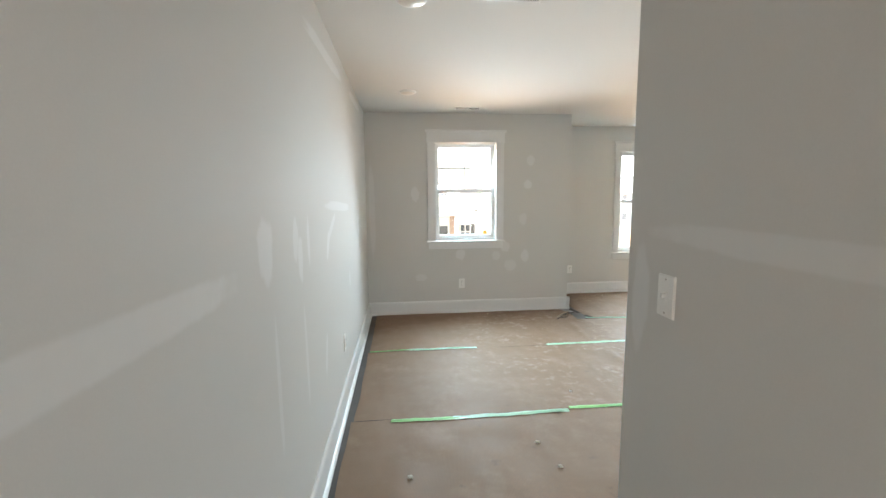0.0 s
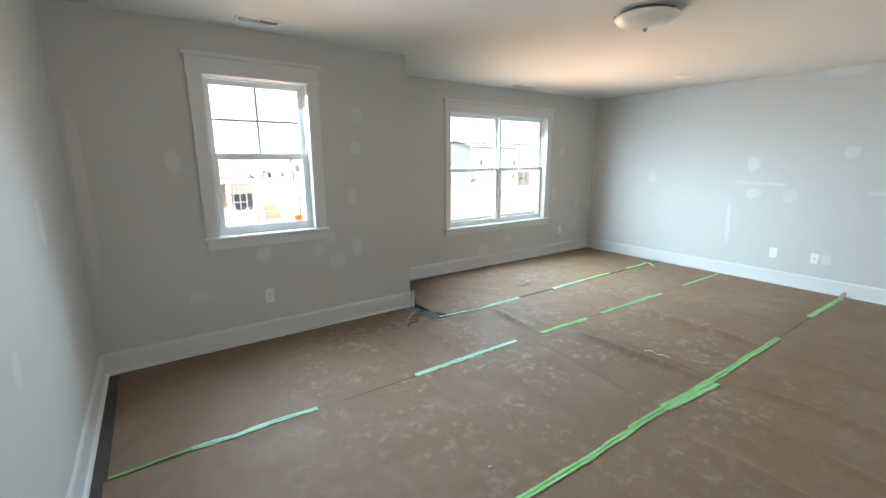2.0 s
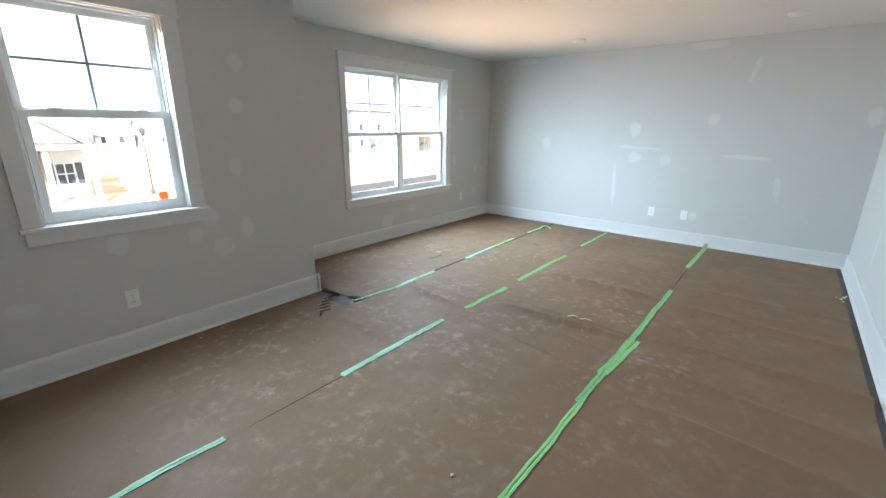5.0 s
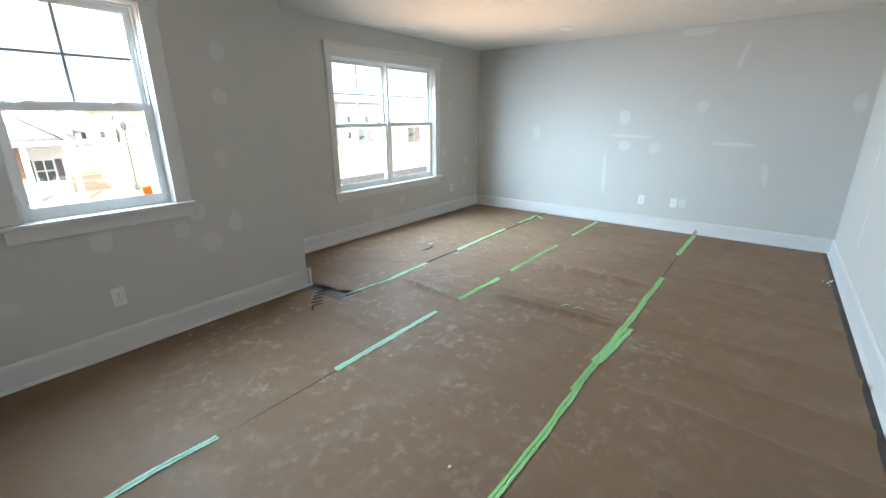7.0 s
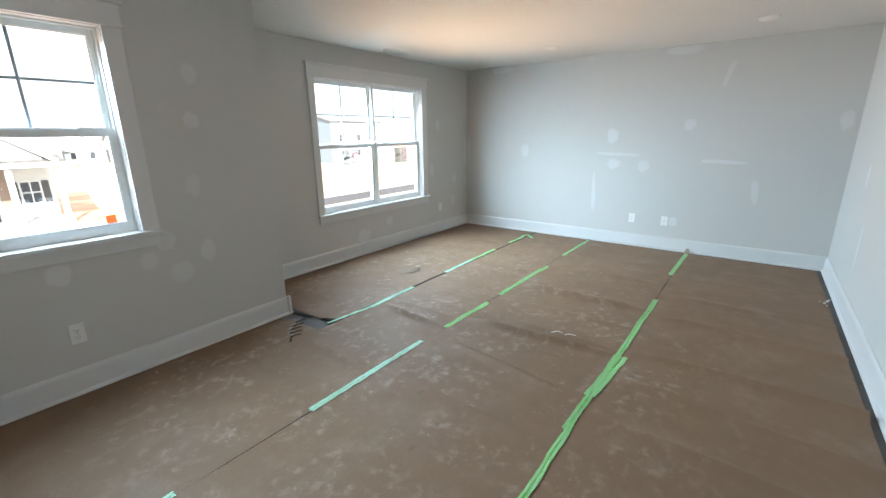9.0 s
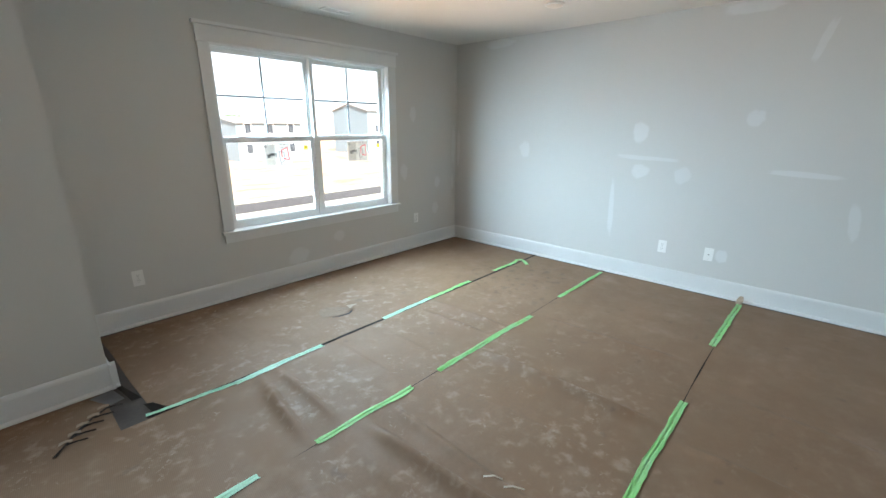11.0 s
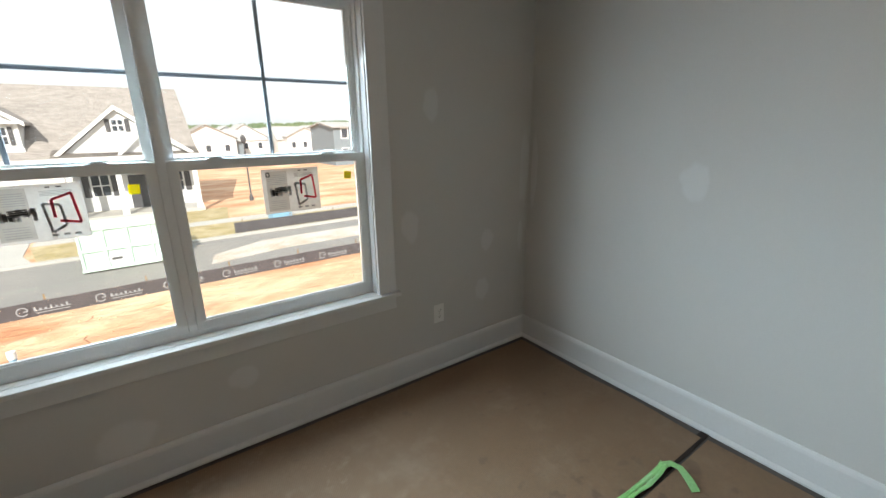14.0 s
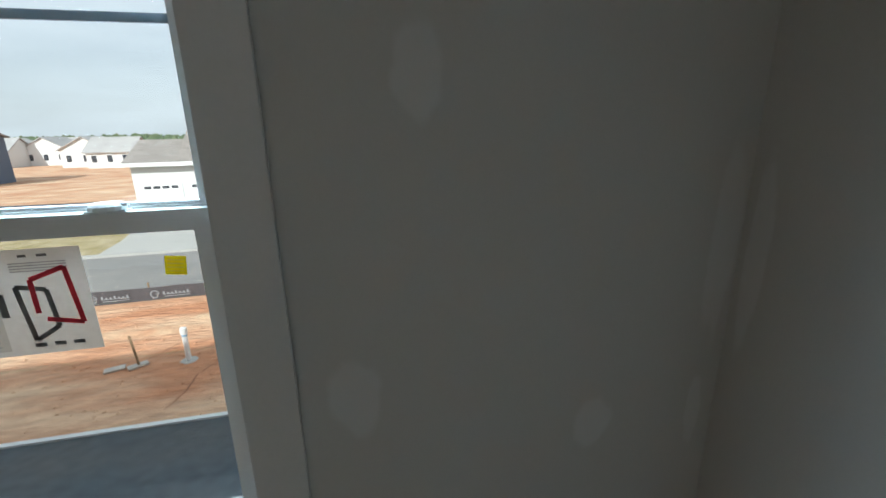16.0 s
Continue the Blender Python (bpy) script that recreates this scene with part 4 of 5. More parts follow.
def sticker(x0, x1, z0, z1, y):
    root = empty("window_sticker", (x0, y, z0))
    w, h = x1 - x0, z1 - z0
    bm = bmesh.new()
    def flat(xa, xb, za, zb, y):
        bm.faces.new([bm.verts.new(p) for p in ((xa * w, y, za * h), (xb * w, y, za * h), (xb * w, y, zb * h), (xa * w, y, zb * h))])

    for bx in ((0, 0.07, 0, 1), (0.43, 1, 0, 1), (0.07, 0.43, 0, 0.05), (0.07, 0.43, 0.95, 1)):
        flat(*bx, -0.0004)
    finish("sheet", bm, M_STICKER, root)
    bm = bmesh.new()
    flat(0.07, 0.43, 0.05, 0.95, -0.0004)
    finish("grey_panel", bm, M_STICKER2, root)
    bm = bmesh.new()
    for i in range(6):
        quad_bar(bm, (0.10 * w, (0.66 + 0.04 * i) * h), (0.40 * w, (0.66 + 0.04 * i) * h), 0.0025, -0.0014, 0)
    for i in range(5):
        quad_bar(bm, (0.12 * w, (0.10 + 0.045 * i) * h), (0.38 * w, (0.10 + 0.045 * i) * h), 0.0025, -0.0014, 0)
    for i in range(4):
        quad_bar(bm, (0.56 * w, (0.80 + 0.025 * i) * h), (0.90 * w, (0.80 + 0.025 * i) * h), 0.0018, -0.0014, 0)
    for xa in (0.58, 0.70, 0.82):
        quad_bar(bm, (xa * w, 0.09 * h), ((xa + 0.07) * w, 0.09 * h), 0.008, -0.0014, 0)
    for a, b in (((0.14, 0.38), (0.14, 0.58)), ((0.30, 0.38), (0.30, 0.60)), ((0.30, 0.60), (0.38, 0.46)), ((0.38, 0.46), (0.46, 0.60)), ((0.46, 0.60), (0.46, 0.38)), ((0.14, 0.48), (0.28, 0.48)), ((0.24, 0.38), (0.24, 0.58))):
        quad_bar(bm, (a[0] * w, a[1] * h), (b[0] * w, b[1] * h), 0.012, -0.0017, 1)
    finish("grey_print", bm, [M_INKGREY, M_INKGREY], root, kind="stuff")
    bm = bmesh.new()
    for zz in (0.50, 0.535, 0.57):
        quad_bar(bm, (0.20 * w, zz * h), (0.40 * w, (zz + 0.01) * h), 0.005, -0.0021, 0)
    quad_bar(bm, (0.17 * w, 0.40 * h), (0.17 * w, 0.54 * h), 0.012, -0.0021, 0)
    quad_bar(bm, (0.22 * w, 0.40 * h), (0.22 * w, 0.47 * h), 0.010, -0.0021, 0)
    for a, b in (((0.08, 0.84), (0.08, 0.92)), ((0.08, 0.92), (0.13, 0.92)), ((0.13, 0.92), (0.13, 0.84)), ((0.08, 0.84), (0.13, 0.84)), ((0.63, 0.94), (0.68, 0.94)), ((0.74, 0.94), (0.80, 0.94))):
        quad_bar(bm, (a[0] * w, a[1] * h), (b[0] * w, b[1] * h), 0.005, -0.0021, 0)
    finish("black_print", bm, M_INK, root, kind="stuff")
    bm = bmesh.new()
    loop = [(0.56, 0.66), (0.74, 0.62), (0.76, 0.26), (0.60, 0.14), (0.56, 0.66)]
    for a, b in zip(loop, loop[1:]):
        quad_bar(bm, (a[0] * w, a[1] * h), (b[0] * w, b[1] * h), 0.009, -0.0014, 0)
    finish("window_drawing", bm, M_INKGREY, root)
    bm = bmesh.new()
    loop = [(0.66, 0.40), (0.66, 0.72), (0.88, 0.82), (0.92, 0.28), (0.70, 0.34)]
    for a, b in zip(loop, loop[1:]):
        quad_bar(bm, (a[0] * w, a[1] * h), (b[0] * w, b[1] * h), 0.009, -0.0024, 0)
    finish("red_drawing", bm, M_RED, root)
    return tagged(root, "printed paper sticker with a red and grey drawing on the pane", "sticker", "stickers on the window panes")


YP = FAR + 0.056 + 0.0135
sticker(4.030, 4.300, 1.098, 1.306, YP)
sticker(4.940, 5.206, 1.098, 1.306, YP)


def small_label(x, z, s, y, tilt, mat, label):
    bm = bmesh.new()
    box(bm, -s / 2, s / 2, -0.0006, 0, -s / 2, s / 2)
    for i in range(4):
        quad_bar(bm, (-0.38 * s, (-0.3 + 0.2 * i) * s), (0.38 * s, (-0.3 + 0.2 * i) * s), 0.0012, -0.0010, 1)
    ob = finish("pane_label", bm, [mat, M_STICKER2])
    ob.matrix_basis = pose(x, y, z, 0, tilt, 0)
    return tagged(ob, label, "sticker", "small labels on the panes")


small_label(4.460, 1.262, 0.038, YP, 2, M_YELLOW, "small square yellow label on the window pane")
small_label(5.360, 1.254, 0.038, YP, 6, M_YELLOW, "small square yellow label on the window pane")
tag = small_label(1.468, 0.990, 0.052, NEAR + 0.056 + 0.0135, -4, M_ORANGE, "orange tag stuck in the corner of the window pane")



# ---- outside ----
GZ = -3.3
INSIDE = set(scene.objects)
M_SOIL = surface("red_soil", (0.52, 0.235, 0.12), rough=0.95, vary=0.25, scale=0.5, fine=5, bump=1.0, bump_dist=0.12, tint=(0.74, 0.54, 0.36), fine_vary=0.18, stretch=(0.5, 1.4, 1))
M_HOUSE = surface("pale_siding", (0.66, 0.67, 0.67), rough=0.7, vary=0.05, scale=1)
bm = bmesh.new()
vs = [bm.verts.new(p) for p in ((-1500, -1500, GZ), (1500, -1500, GZ), (1500, 1500, GZ), (-1500, 1500, GZ))]
bm.faces.new(vs)
ground = finish("ground", bm, M_SOIL, kind="structure")

# ---- outside: the ground and the street ----
M_ROAD = surface("asphalt", (0.22, 0.213, 0.205), rough=0.9, vary=0.25, scale=0.4, fine=25, bump=0.4, bump_dist=0.01, tint=(0.27, 0.255, 0.235), fine_vary=0.12)
M_CONC = surface("concrete", (0.44, 0.43, 0.40), rough=0.85, vary=0.15, scale=0.5, fine=20, bump=0.2, bump_dist=0.005, tint=(0.36, 0.35, 0.33), fine_vary=0.05)
M_DRY = surface("dry_grass_soil", (0.30, 0.24, 0.10), rough=0.95, vary=0.25, scale=0.9, fine=9, bump=1.0, bump_dist=0.05, tint=(0.46, 0.38, 0.24), fine_vary=0.25)
M_SAND = surface("sandy_soil", (0.68, 0.47, 0.30), rough=0.95, vary=0.25, scale=1.2, fine=12, bump=0.8, bump_dist=0.03, tint=(0.56, 0.30, 0.17), fine_vary=0.2)
M_PALE = surface("pale_gravel", (0.52, 0.49, 0.45), rough=0.95, vary=0.25, scale=1.0, fine=12, bump=0.8, bump_dist=0.03, tint=(0.44, 0.36, 0.28), fine_vary=0.2)
M_FABRIC = surface("black_silt_fabric", (0.085, 0.078, 0.085), rough=0.7, vary=0.2, scale=2, fine=30, bump=0.4, bump_dist=0.01)
M_FENCEPRINT = surface("pale_print", (0.34, 0.36, 0.38), rough=0.7)
M_WOOD = surface("stake_wood", (0.28, 0.19, 0.11), rough=0.8, vary=0.2, scale=10)
M_WHITE = surface("white_siding_trim", (0.78, 0.79, 0.79), rough=0.6, vary=0.04, scale=1)
M_SHUTTER = surface("dark_shutter", (0.07, 0.07, 0.075), rough=0.6)
M_WINDARK = surface("dark_house_glass", (0.06, 0.07, 0.085), rough=0.1, vary=0.2, scale=0.8)
M_MINT = surface("pale_green_steel", (0.54, 0.70, 0.60), rough=0.6, vary=0.15, scale=1.5, fine=12, tint=(0.60, 0.72, 0.64))
M_BLUE = surface("sky_blue_plastic", (0.22, 0.42, 0.58), rough=0.5, vary=0.05)
M_MEMBRANE = surface("porch_roof_membrane", (0.29, 0.38, 0.45), rough=0.5, vary=0.45, scale=2.2, fine=14, bump=0.4, bump_dist=0.004, tint=(0.38, 0.44, 0.48), fine_vary=0.12)
M_BRICK = surface("red_brown_brick", (0.34, 0.24, 0.19), rough=0.85, vary=0.2, scale=3)
M_LEAF = surface("far_woods_green", (0.105, 0.150, 0.080), rough=0.95, vary=0.25, scale=0.06, fine=1.2, bump=1.0, bump_dist=0.5, tint=(0.15, 0.18, 0.09), fine_vary=0.25)
M_BLUEHOUSE = surface("slate_blue_siding", (0.11, 0.14, 0.20), rough=0.7, vary=0.1)
M_GREYHOUSE = surface("blue_grey_siding", (0.20, 0.24, 0.27), rough=0.7, vary=0.1)


def slab(name, pts, z0, z1, material):
    bm = bmesh.new()
    lo = [bm.verts.new((x, y, z0)) for x, y in pts]
    hi = [bm.verts.new((x, y, z1)) for x, y in pts]
    bm.faces.new(hi)
    n = len(pts)
    for i in range(n):
        bm.faces.new((lo[i], lo[(i + 1) % n], hi[(i + 1) % n], hi[i]))
    bmesh.ops.recalc_face_normals(bm, faces=bm.faces[:])
    return finish(name, bm, material, kind="structure")


slab("road", [(-90, 19.0), (120, 18.6), (120, 24.2), (-90, 24.5)], GZ - 0.05, GZ + 0.015, M_ROAD)
slab("kerb", [(-90, 24.5), (120, 24.2), (120, 24.5), (-90, 24.8)], GZ - 0.05, GZ + 0.12, M_CONC)
slab("driveway", [(-5.0, 24.75), (0.9, 24.75), (0.35, 26.5), (0.0, 34.5), (-6.6, 34.5), (-5.3, 28)], GZ - 0.05, GZ + 0.03, M_CONC)
slab("pavement", [(0.4, 28.3), (120, 28.0), (120, 29.3), (0.4, 29.5)], GZ - 0.05, GZ + 0.035, M_CONC)
slab("pavement", [(4.0, 29.5), (5.1, 29.5), (5.1, 33.0), (4.0, 33.0)], GZ - 0.05, GZ + 0.034, M_CONC)
slab("verge", [(0.95, 24.9), (60, 24.7), (60, 28.2), (0.3, 28.4)], GZ - 0.05, GZ + 0.02, M_DRY)
slab("verge", [(-40, 25.0), (-5.1, 25.0), (-5.5, 33.9), (-40, 34.5)], GZ - 0.05, GZ + 0.02, M_DRY)
slab("verge", [(0.35, 29.6), (8.8, 29.5), (9.5, 33.9), (0.2, 34.0)], GZ - 0.05, GZ + 0.021, M_DRY)
slab("gravel_strip", [(6.5, 20.3), (9.5, 20.9), (60, 20.6), (60, 22.6), (9, 22.8), (6.8, 21.6)], GZ, GZ + 0.035, M_PALE)
for x, y, w, d in ((3.1, 16.3, 3.2, 0.9), (0.4, 15.6, 2.8, 0.6), (7.2, 15.2, 3.8, 0.8), (5.2, 17.0, 2.6, 0.4), (-3.5, 16.4, 4, 0.9), (9.8, 17.1, 2.6, 0.5)):
    n = 22
    bm = bmesh.new()
    vs = [bm.verts.new((x + w / 2 * math.cos(2 * math.pi * i / n) * (1 + 0.5 * noise.noise(Vector((i * 0.7, x, 0)))), y + d / 2 * math.sin(2 * math.pi * i / n) * (1 + 0.7 * noise.noise(Vector((i * 0.9, y, 3)))), GZ + 0.006)) for i in range(n)]
    top = bm.verts.new((x, y, GZ + 0.05))
    for i in range(n):
        bm.faces.new((vs[i], vs[(i + 1) % n], top))
    tagged(finish("soil_drift", bm, M_SAND, kind="structure"))


def fence(x0, x1, y, h, logos):
    root = empty("silt_fence", (0, y, GZ))
    n = int((x1 - x0) / 0.25)
    verts, faces = [], []
    for i in range(n + 1):
        x = x0 + (x1 - x0) * i / n
        sag = 0.02 * noise.noise(Vector((x * 1.3, y, 0)))
        wob = 0.05 * noise.noise(Vector((x * 0.9, y, 4)))
        verts += [(x, wob, 0.0), (x, wob * 1.3, h * 0.5), (x, wob, h + sag)]
    for i in range(n):
        for k in (0, 1):
            a = 3 * i + k
            faces.append((a, a + 3, a + 4, a + 1))
    me = bpy.data.meshes.new("fabric")
    me.from_pydata(verts, [], faces)
    me.materials.append(M_FABRIC)
    ob = new("fabric", me)
    ob.parent = root
    mod = ob.modifiers.new("thick", "SOLIDIFY")
    mod.thickness = 0.004
    x = x0 + 0.4
    while x < x1:
        bm = bmesh.new()
        box(bm, x - 0.02, x + 0.02, 0.03, 0.07, -0.1, h + 0.16)
        finish("post", bm, M_WOOD, root)
        x += 2.4
    if logos:
        x = x0 + 0.9
        while x < x1 - 1:
            bm = bmesh.new()
            yy = -0.075
            for i in range(10):
                a0, a1 = i * 0.56, (i + 1) * 0.56
                quad_bar(bm, (x + 0.12 * math.cos(a0), h * 0.5 + 0.12 * math.sin(a0)), (x + 0.12 * math.cos(a1), h * 0.5 + 0.12 * math.sin(a1)), 0.03, yy, 0)
            quad_bar(bm, (x + 0.02, h * 0.5), (x + 0.12, h * 0.5), 0.03, yy, 0)
            for i in range(7):
                xx = x + 0.26 + i * 0.115
                quad_bar(bm, (xx, h * 0.42), (xx, h * (0.66 if i in (0, 3, 6) else 0.58)), 0.05, yy, 0)
                quad_bar(bm, (xx, h * 0.44), (xx + 0.08, h * 0.44), 0.02, yy - 0.001, 0)
            quad_bar(bm, (x + 0.26, h * 0.28), (x + 1.0, h * 0.28), 0.025, yy, 0)
            finish("printed_mark", bm, M_FENCEPRINT, root)
            x += 1.72
    return tagged(root, "low black silt fence on wooden stakes beside the road", "fence", "silt fences")


fence(-8.0, 22.0, 18.15, 0.44, True)
fence(8.3, 34.0, 25.2, 0.55, False)
slab("verge", [(-60, 40.5), (-8, 38.5), (-8, 41), (-60, 44)], GZ, GZ + 0.4, M_FABRIC)

# ---- outside: the house over the road ----
def prism_roof(bm, x0, x1, ya, za, yr, zr, yb, zb, t=0.18):
    """A two-sided roof along x: eave (ya, za), ridge (yr, zr), back eave (yb, zb), t thick."""
    rows = [(ya, za), (yr, zr), (yb, zb), (yb, zb - t), (yr, zr - t), (ya, za - t)]
    a = [bm.verts.new((x0, y, z)) for y, z in rows]
    b = [bm.verts.new((x1, y, z)) for y, z in rows]
    for i in range(6):
        bm.faces.new((a[i], a[(i + 1) % 6], b[(i + 1) % 6], b[i]))
    for q in (a, b[::-1]):
        bm.faces.new((q[0], q[1], q[4], q[5]))
        bm.faces.new((q[1], q[2], q[3], q[4]))
    bmesh.ops.recalc_face_normals(bm, faces=bm.faces[:])


def gable_roof_y(bm, xa, za, xr, zr, xb, zb, y0, y1, t=0.16):
    """A two-sided roof whose ridge runs along y."""
    rows = [(xa, za), (xr, zr), (xb, zb), (xb, zb - t), (xr, zr - t), (xa, za - t)]
    a = [bm.verts.new((x, y0, z)) for x, z in rows]
    b = [bm.verts.new((x, y1, z)) for x, z in rows]
    for i in range(6):
        bm.faces.new((a[i], a[(i + 1) % 6], b[(i + 1) % 6], b[i]))
    for q in (a, b[::-1]):
        bm.faces.new((q[0], q[1], q[4], q[5]))
        bm.faces.new((q[1], q[2], q[3], q[4]))
    bmesh.ops.recalc_face_normals(bm, faces=bm.faces[:])


def shingle():
    m = surface("shingle_courses", (0.36, 0.325, 0.295), rough=0.95, vary=0.12, scale=1.2, fine=14, bump=0.6, bump_dist=0.02, tint=(0.29, 0.26, 0.245), fine_vary=0.2, stretch=(0.6, 1, 1))
    nt = m.node_tree
    n, l = nt.nodes, nt.links
    b = n["Principled BSDF"]
    br = n.new("ShaderNodeTexBrick")
    br.inputs["Scale"].default_value = 1.0
    br.inputs["Brick Width"].default_value = 0.32
    br.inputs["Row Height"].default_value = 0.15
    br.inputs["Mortar Size"].default_value = 0.008
    br.inputs["Color1"].default_value = (1, 1, 1, 1)
    br.inputs["Color2"].default_value = (0.72, 0.72, 0.72, 1)
    br.inputs["Mortar"].default_value = (0.55, 0.55, 0.55, 1)
    co = n.new("ShaderNodeTexCoord")
    l.new(co.outputs["Object"], br.inputs["Vector"])
    mul = n.new("ShaderNodeMixRGB")
    mul.blend_type = "MULTIPLY"
    mul.inputs[0].default_value = 1.0
    old = b.inputs["Base Color"].links[0].from_socket
    l.new(old, mul.inputs[1])
    l.new(br.outputs["Color"], mul.inputs[2])
    l.new(mul.outputs["Color"], b.inputs["Base Color"])
    return m


M_SHINGLE = shingle()


def tri_wall(bm, pts, y0, y1):
    a = [bm.verts.new((x, y0, z)) for x, z in pts]
    b = [bm.verts.new((x, y1, z)) for x, z in pts]
    n = len(pts)
    bm.faces.new(a)
    bm.faces.new(b[::-1])
    for i in range(n):
        bm.faces.new((a[i], b[i], b[(i + 1) % n], a[(i + 1) % n]))
    bmesh.ops.recalc_face_normals(bm, faces=bm.faces[:])


def house_window(root, x, z, w, h, y, shutters=True):
    bm = bmesh.new()
    box(bm, x - w / 2, x + w / 2, y - 0.03, y, z - h / 2, z + h / 2)
    win = finish("window", bm, M_WHITE, root)
    e = 0.07
    for s in (-1, 1):
        bm = bmesh.new()
        for i in (-1, 1):
            xc = x + i * (w / 4 - 0.01)
            zc = z + s * (h / 4 - 0.01)
            box(bm, xc - w / 4 + e / 1.6, xc + w / 4 - e / 1.6, y - 0.036, y - 0.031, zc - h / 4 + e / 1.6, zc + h / 4 - e / 1.6)
        finish("pane", bm, M_WINDARK, win)
    if shutters:
        for s in (-1, 1):
            bm = bmesh.new()
            xc = x + s * (w / 2 + w * 0.24)
            box(bm, xc - w * 0.18, xc + w * 0.18, y - 0.05, y, z - h / 2, z + h / 2)
            finish("shutter", bm, M_SHUTTER, root)


house = empty("house", (0.05, 0, 0.05))
YF = 34.3
bm = bmesh.new()
box(bm, -6.95, 1.5, YF, 47.5, GZ - 0.2, 0.05)
box(bm, 1.5, 8.0, YF + 1.7, 47.5, GZ - 0.2, 0.05)
tri_wall(bm, [(-4.0, 0.05), (8.1, 0.05), (8.1, 0.3), (8.0, 0.3)], 40, 41)
finish("wall", bm, M_HOUSE, house)
bm = bmesh.new()
for x in (-4.05, 7.95):
    vs0 = [bm.verts.new((x, y, z)) for y, z in ((34.4, 0.0), (41, 4.45), (47.6, 0.0))]
    vs1 = [bm.verts.new((x + 0.12, y, z)) for y, z in ((34.4, 0.0), (41, 4.45), (47.6, 0.0))]
    bm.faces.new(vs0)
    bm.faces.new(vs1[::-1])
finish("gable_end", bm, M_HOUSE, house)
bm = bmesh.new()
prism_roof(bm, -4.2, 8.25, 33.85, 0.22, 41, 4.62, 48.1, 0.22)
finish("roof", bm, M_SHINGLE, house)
bm = bmesh.new()
prism_roof(bm, -7.25, -4.0, 33.85, 0.22, 37.2, 1.62, 40.5, 0.22, 0.14)
for x in (-6.95, -4.2):
    bm.faces.new([bm.verts.new((x, y, z)) for y, z in ((34.3, 0.05), (37.2, 1.48), (40.2, 0.05))])
finish("wing_roof", bm, M_SHINGLE, house)
bm = bmesh.new()
box(bm, -7.3, 1.6, 33.72, 33.85, 0.0, 0.24)
box(bm, 1.2, 8.25, 33.25, 33.38, 0.05, 0.30)
finish("gutter", bm, M_WHITE, house)
bm = bmesh.new()
vs = [bm.verts.new(p) for p in ((1.2, 33.35, 0.30), (8.25, 33.35, 0.30), (8.25, 34.6, 0.72), (1.2, 34.6, 0.72))]
bm.faces.new(vs)
bmesh.ops.solidify(bm, geom=bm.faces[:], thickness=0.1)
box(bm, 1.5, 8.1, 33.45, 36, 0.0, 0.06)
finish("porch_roof", bm, M_SHINGLE, house)
bm = bmesh.new()
tri_wall(bm, [(1.7, 0.42), (7.6, 0.42), (4.39, 2.85)], 34.0, 34.12)
finish("front_gable", bm, M_HOUSE, house)
bm = bmesh.new()
gable_roof_y(bm, 1.35, 0.42, 4.39, 3.08, 7.95, 0.42, 33.8, 39.5)
finish("gable_roof", bm, M_SHINGLE, house)
bm = bmesh.new()
gable_roof_y(bm, 1.30, 0.40, 4.39, 3.10, 8.0, 0.40, 33.70, 33.79, 0.24)
finish("rake_board", bm, M_WHITE, house)
bm = bmesh.new()
tri_wall(bm, [(4.35, 0.42), (7.5, 0.42), (5.7, 1.70)], 33.86, 33.96)
finish("small_gable", bm, M_HOUSE, house)
bm = bmesh.new()
gable_roof_y(bm, 4.15, 0.42, 5.7, 1.95, 7.95, 0.42, 33.50, 33.69, 0.22)
finish("rake_board", bm, M_WHITE, house)
house_window(house, 4.42, 2.0, 0.62, 0.72, 34.0)
YD = 34.6
bm = bmesh.new()
box(bm, -2.75, 0.15, YD, 38, 0.66, 2.3)
tri_wall(bm, [(-2.95, 2.26), (0.35, 2.26), (-1.32, 3.36)], YD - 0.03, YD + 0.03)
finish("dormer", bm, M_HOUSE, house)
bm = bmesh.new()
gable_roof_y(bm, -3.10, 2.20, -1.32, 3.52, 0.46, 2.20, YD - 0.42, 40.0)
finish("dormer_roof", bm, M_SHINGLE, house)
bm = bmesh.new()
gable_roof_y(bm, -3.14, 2.20, -1.32, 3.55, 0.50, 2.20, YD - 0.52, YD - 0.43, 0.22)
box(bm, -3.10, 0.46, YD - 0.40, YD - 0.04, 2.12, 2.26)
for xa, xb in ((-2.75, -2.63), (-1.24, -1.10), (0.03, 0.15)):
    box(bm, xa, xb, YD - 0.03, YD, 0.66, 2.12)
box(bm, -2.80, 0.20, YD - 0.05, YD, 0.66, 0.86)
finish("rake_board", bm, M_WHITE, house)
for x in (-1.80, -0.55):
    house_window(house, x, 1.50, 0.50, 0.95, YD)
for x in (-5.4, -2.65, 0.1):
    bm = bmesh.new()
    box(bm, x - 1.2, x + 1.2, YF - 0.05, YF, GZ + 0.03, GZ + 2.2)
    for k in range(1, 4):
        box(bm, x - 1.16, x + 1.16, YF - 0.062, YF - 0.05, GZ + 0.55 * k - 0.24, GZ + 0.55 * k + 0.22)
    door = finish("garage_door", bm, M_WHITE, house)
    bm = bmesh.new()
    for k in range(4):
        box(bm, x - 0.98 + 0.52 * k, x - 0.58 + 0.52 * k, YF - 0.066, YF - 0.051, GZ + 1.86, GZ + 2.04)
    finish("pane", bm, M_WINDARK, door)
house_window(house, 2.95, -1.55, 0.95, 1.35, YF + 1.7)
house_window(house, 6.9, -1.55, 0.95, 1.35, YF + 1.7)
bm = bmesh.new()
